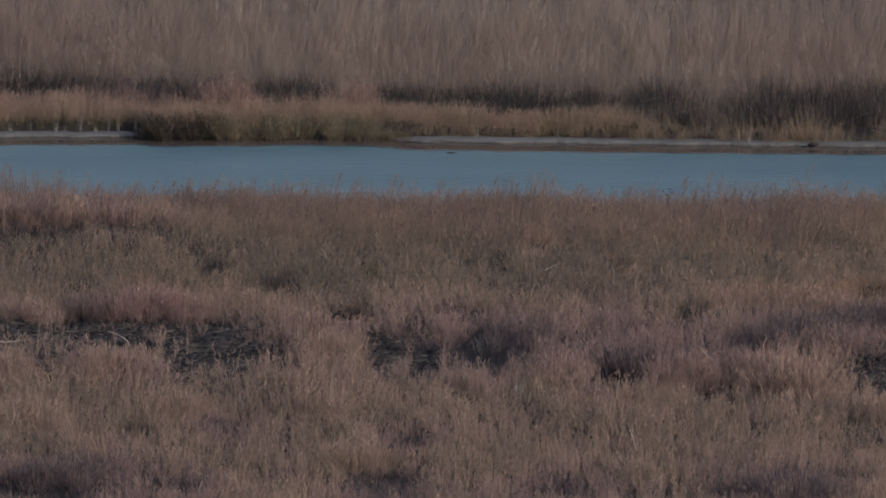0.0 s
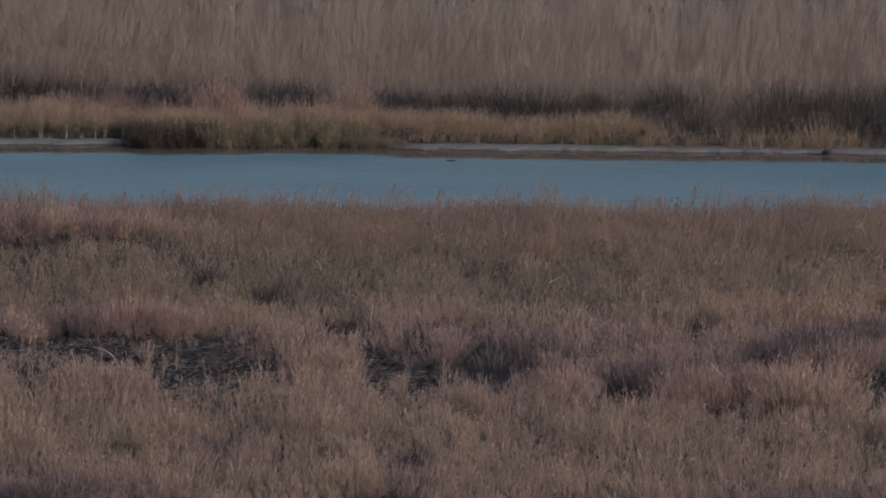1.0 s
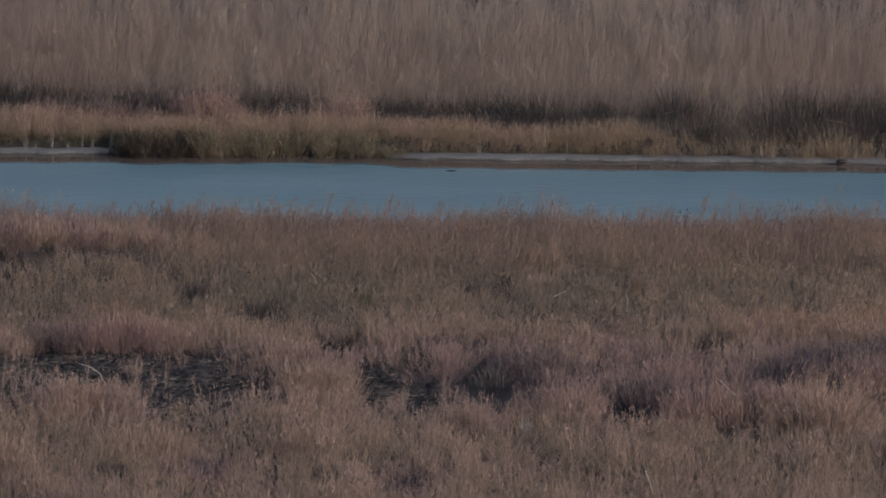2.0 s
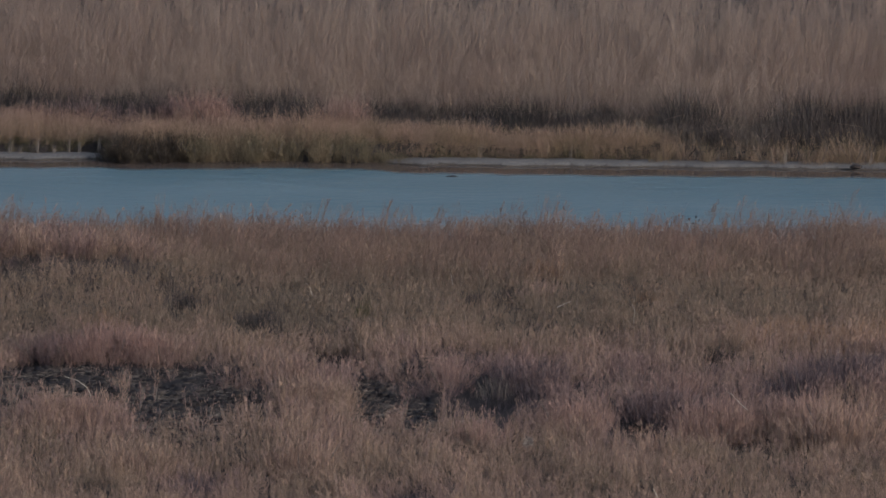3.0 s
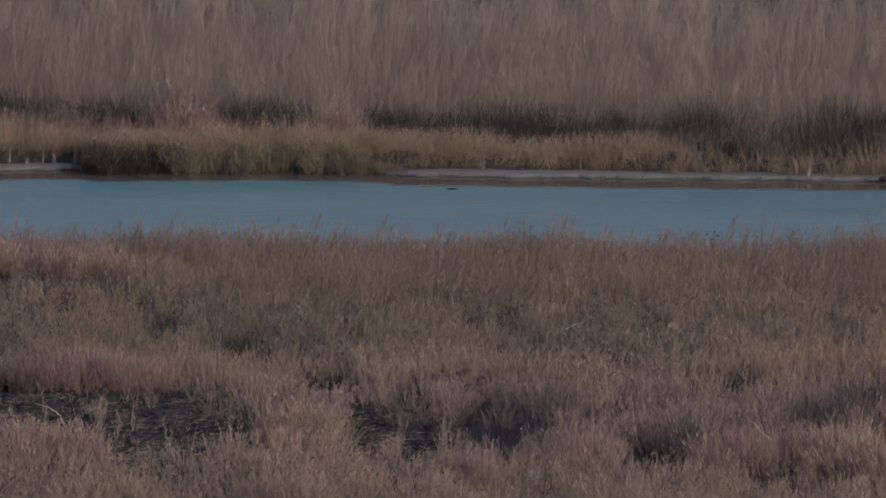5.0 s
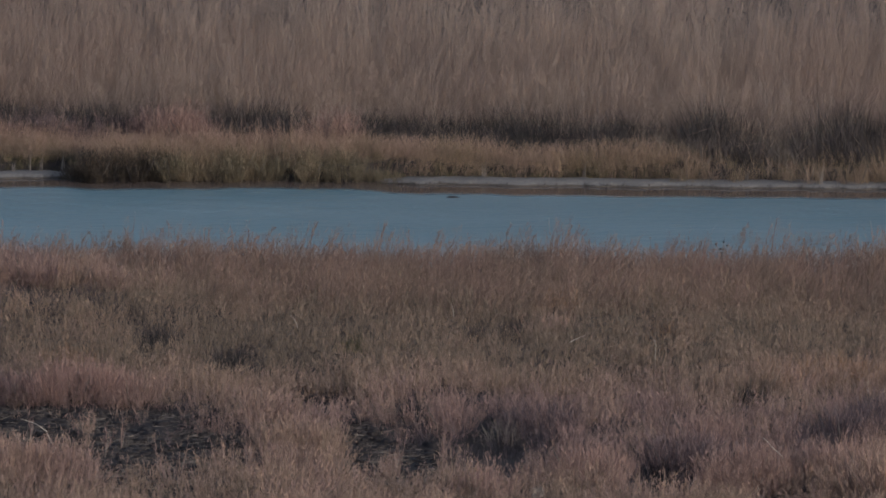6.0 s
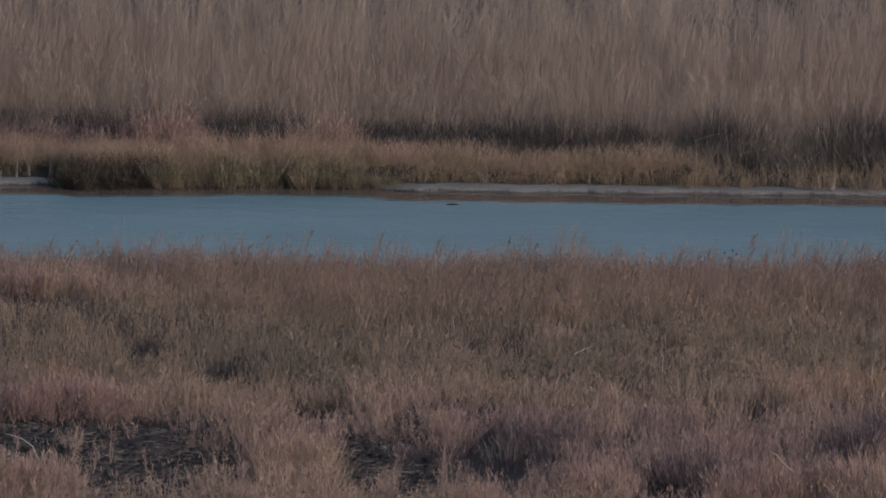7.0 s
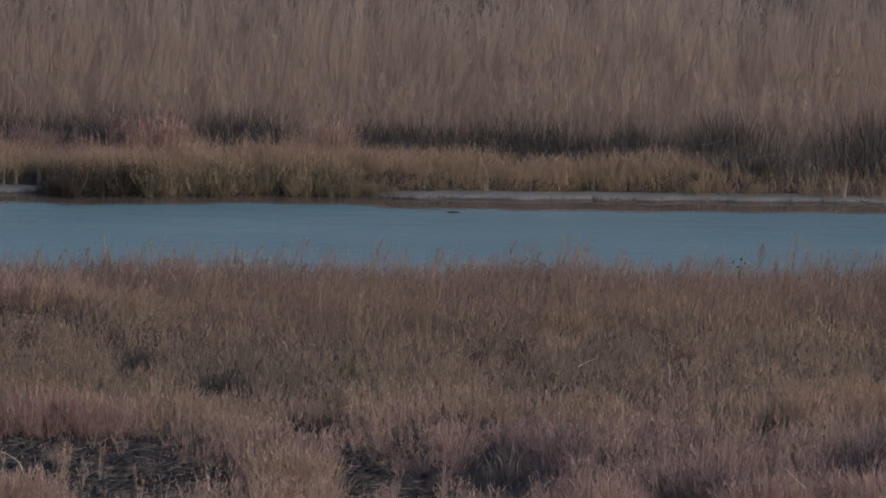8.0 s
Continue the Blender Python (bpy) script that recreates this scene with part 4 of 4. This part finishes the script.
# ---------------------------------------------------------------- single stalks that stand out
def blank(name, v, f, r, hue, mat):
    return mesh_of(name, v, f, (("rise", r), ("hue", np.full(len(r), hue))), mat)


def tall_reed(seed):
    """A reed: stem, leaves that spring from it one by one, feathery head."""
    g = np.random.RandomState(seed)
    h, lx = 1.0, g.uniform(0.02, 0.12)
    stem = new("reed", blank("reed", *joined([spike((0, 0, 0), (lx * 0.7, 0, h), h, 0.0028, 0.5, (lx * 0.3, 0, 0))]), 0.6, REED))
    for k in range(5):
        u, q = 0.3 + 0.12 * k, (0.4 if k % 2 else 2.7) + g.uniform(-0.4, 0.4)
        v, f, r = spike((lx * u, 0, h * u), (math.cos(q) * 0.22, math.sin(q) * 0.22, 1), 0.2, 0.0022, 0.4, (math.cos(q) * 0.03, 0, -0.02))
        part("leaf", blank("leaf", v, f, r, 0.5, REED), stem)
    bits = []
    for k in range(40):
        u, q = g.uniform(0.82, 1.0), g.uniform(0, 2 * math.pi)
        bits.append(needle((lx * u + g.uniform(-0.015, 0.015), 0, h * u), (0.25 * math.cos(q) + 0.12, 0.25 * math.sin(q), 1), g.uniform(0.05, 0.12), 0.0022, 1, 1))
    part("plume", blank("plume", *joined(bits), 0.3, REED), stem, "brown feathery seed head")
    return tagged(stem, "pale dry reed standing at the edge of the bed", "reed", "single reeds")


REEDS = [tall_reed(500 + k) for k in range(4)]
g = np.random.RandomState(510)
for k in range(52):
    x = -5.0 + 10 * (k + g.rand()) / 52
    y = float(reed_front(x)) + g.uniform(-0.12, 0.3)
    m = pose(x, y, float(land(np.array(x), np.array(y))) - 0.02, g.uniform(-4, 4), g.uniform(-3, 8), g.uniform(-50, 50)) @ Matrix.Scale(g.uniform(0.55, 0.85), 4)
    if k < 4:
        REEDS[k].matrix_basis = m
    else:
        copy_thing(REEDS[k % 4], m)


def seed_stalk(seed):
    """A thin shore grass stalk with a wind-bent seed head."""
    g = np.random.RandomState(seed)
    h, lx = 0.36, g.uniform(0.04, 0.1)
    ob = new("grass_stalk", blank("grass_stalk", *spike((0, 0, 0), (lx * 0.5, 0, h), h, 0.0022, 0.5, (lx * 0.5, 0, 0)), 0.5, FRINGE))
    bits = []
    for k in range(26):
        u, q = g.uniform(0.68, 1.02), g.uniform(0, 2 * math.pi)
        bits.append(needle((lx * u * u, 0, h * u), (0.5 * math.cos(q) + 0.35, 0.5 * math.sin(q), 1), g.uniform(0.025, 0.06), 0.0022, 1, 1))
    part("seed_head", blank("seed_head", *joined(bits), 0.35, FRINGE), ob, "reddish brown seed head")
    return tagged(ob, "thin red brown grass stalk at the near shore", "grass", "shore grass stalks")


SEEDS = [seed_stalk(530 + k) for k in range(3)]
g = np.random.RandomState(540)
for k in range(54):
    x = -4.9 + 9.8 * (k + g.rand()) / 54 + 0.15 * math.sin(2.3 * k)
    y = float(near_edge(x)) - g.uniform(0.12, 0.45)
    tall = 0.62 + 0.3 * g.rand() + 0.25 * (g.rand() > 0.85)
    m = pose(x, y, float(land(np.array(x), np.array(y))) - 0.02, g.uniform(-6, 6), g.uniform(-4, 14), g.uniform(-40, 40)) @ Matrix.Scale(tall, 4)
    if k < 3:
        SEEDS[k].matrix_basis = m
    else:
        ob = copy_thing(SEEDS[k % 3], m)
        ob.matrix_basis = m


def dead_stalk(x, off, h, lean, seed):
    g = np.random.RandomState(seed)
    v, f, r = spike((0, 0, -0.02), (lean, 0, 1), h, 0.0032, 0.5, (0.01, 0, 0))
    ob = new("dead_stalk", blank("dead_stalk", v, f, r, 0.75, STRAW))
    ob.location = (x, float(far_edge(np.array(x))) + off, 0.02)
    for k in range(3):
        v, f, r = needle((0.012 * (k - 1), 0, -0.01), (lean + g.uniform(-0.14, 0.14), 0.05, 1), h * g.uniform(0.5, 0.9), 0.004)
        part("leaf", blank("leaf", v, f, r, 0.6, STRAW), ob)
    return tagged(ob, "pale dead stalk standing at the far waterline", "stalk", "dead stalks")


g = np.random.RandomState(560)
for k, x in enumerate((-4.55, -4.33, -4.08, -3.98, -3.82, -3.66, -3.52, -3.42, -3.24, 2.58, 3.2, 3.72, 4.0, 4.28, 1.2, 0.35)):
    dead_stalk(x, g.uniform(0.06, 0.3), g.uniform(0.12, 0.24), g.uniform(-0.12, 0.15), 570 + k)


# reeds that have fallen over the rushes
g = np.random.RandomState(600)
for k in range(34):
    x = g.choice([2.35, 2.5, 3.5, 3.9, 4.3, 0.6]) + 0.25 * g.randn()
    y = float(reed_front(x)) - g.uniform(0.1, 0.35)
    z = float(land(np.array(x), np.array(y)))
    t, ln = g.choice([-1, 1]) * g.uniform(0.3, 1.3), g.uniform(0.18, 0.42)
    v, f, r = spike((0, 0, 0), (math.sin(t), 0.1 * g.randn(), math.cos(t)), ln, 0.0019, 0.5, (0.05 * g.randn(), 0, -0.05))
    ob = new("fallen_reed", blank("fallen_reed", v, f, r, 0.25, REED))
    ob.location = (x, y, z + g.uniform(0.0, 0.22) * (abs(t) > 1.0))
    tagged(ob, "pale broken reed leaning over dark rushes", "reed", "fallen reeds")
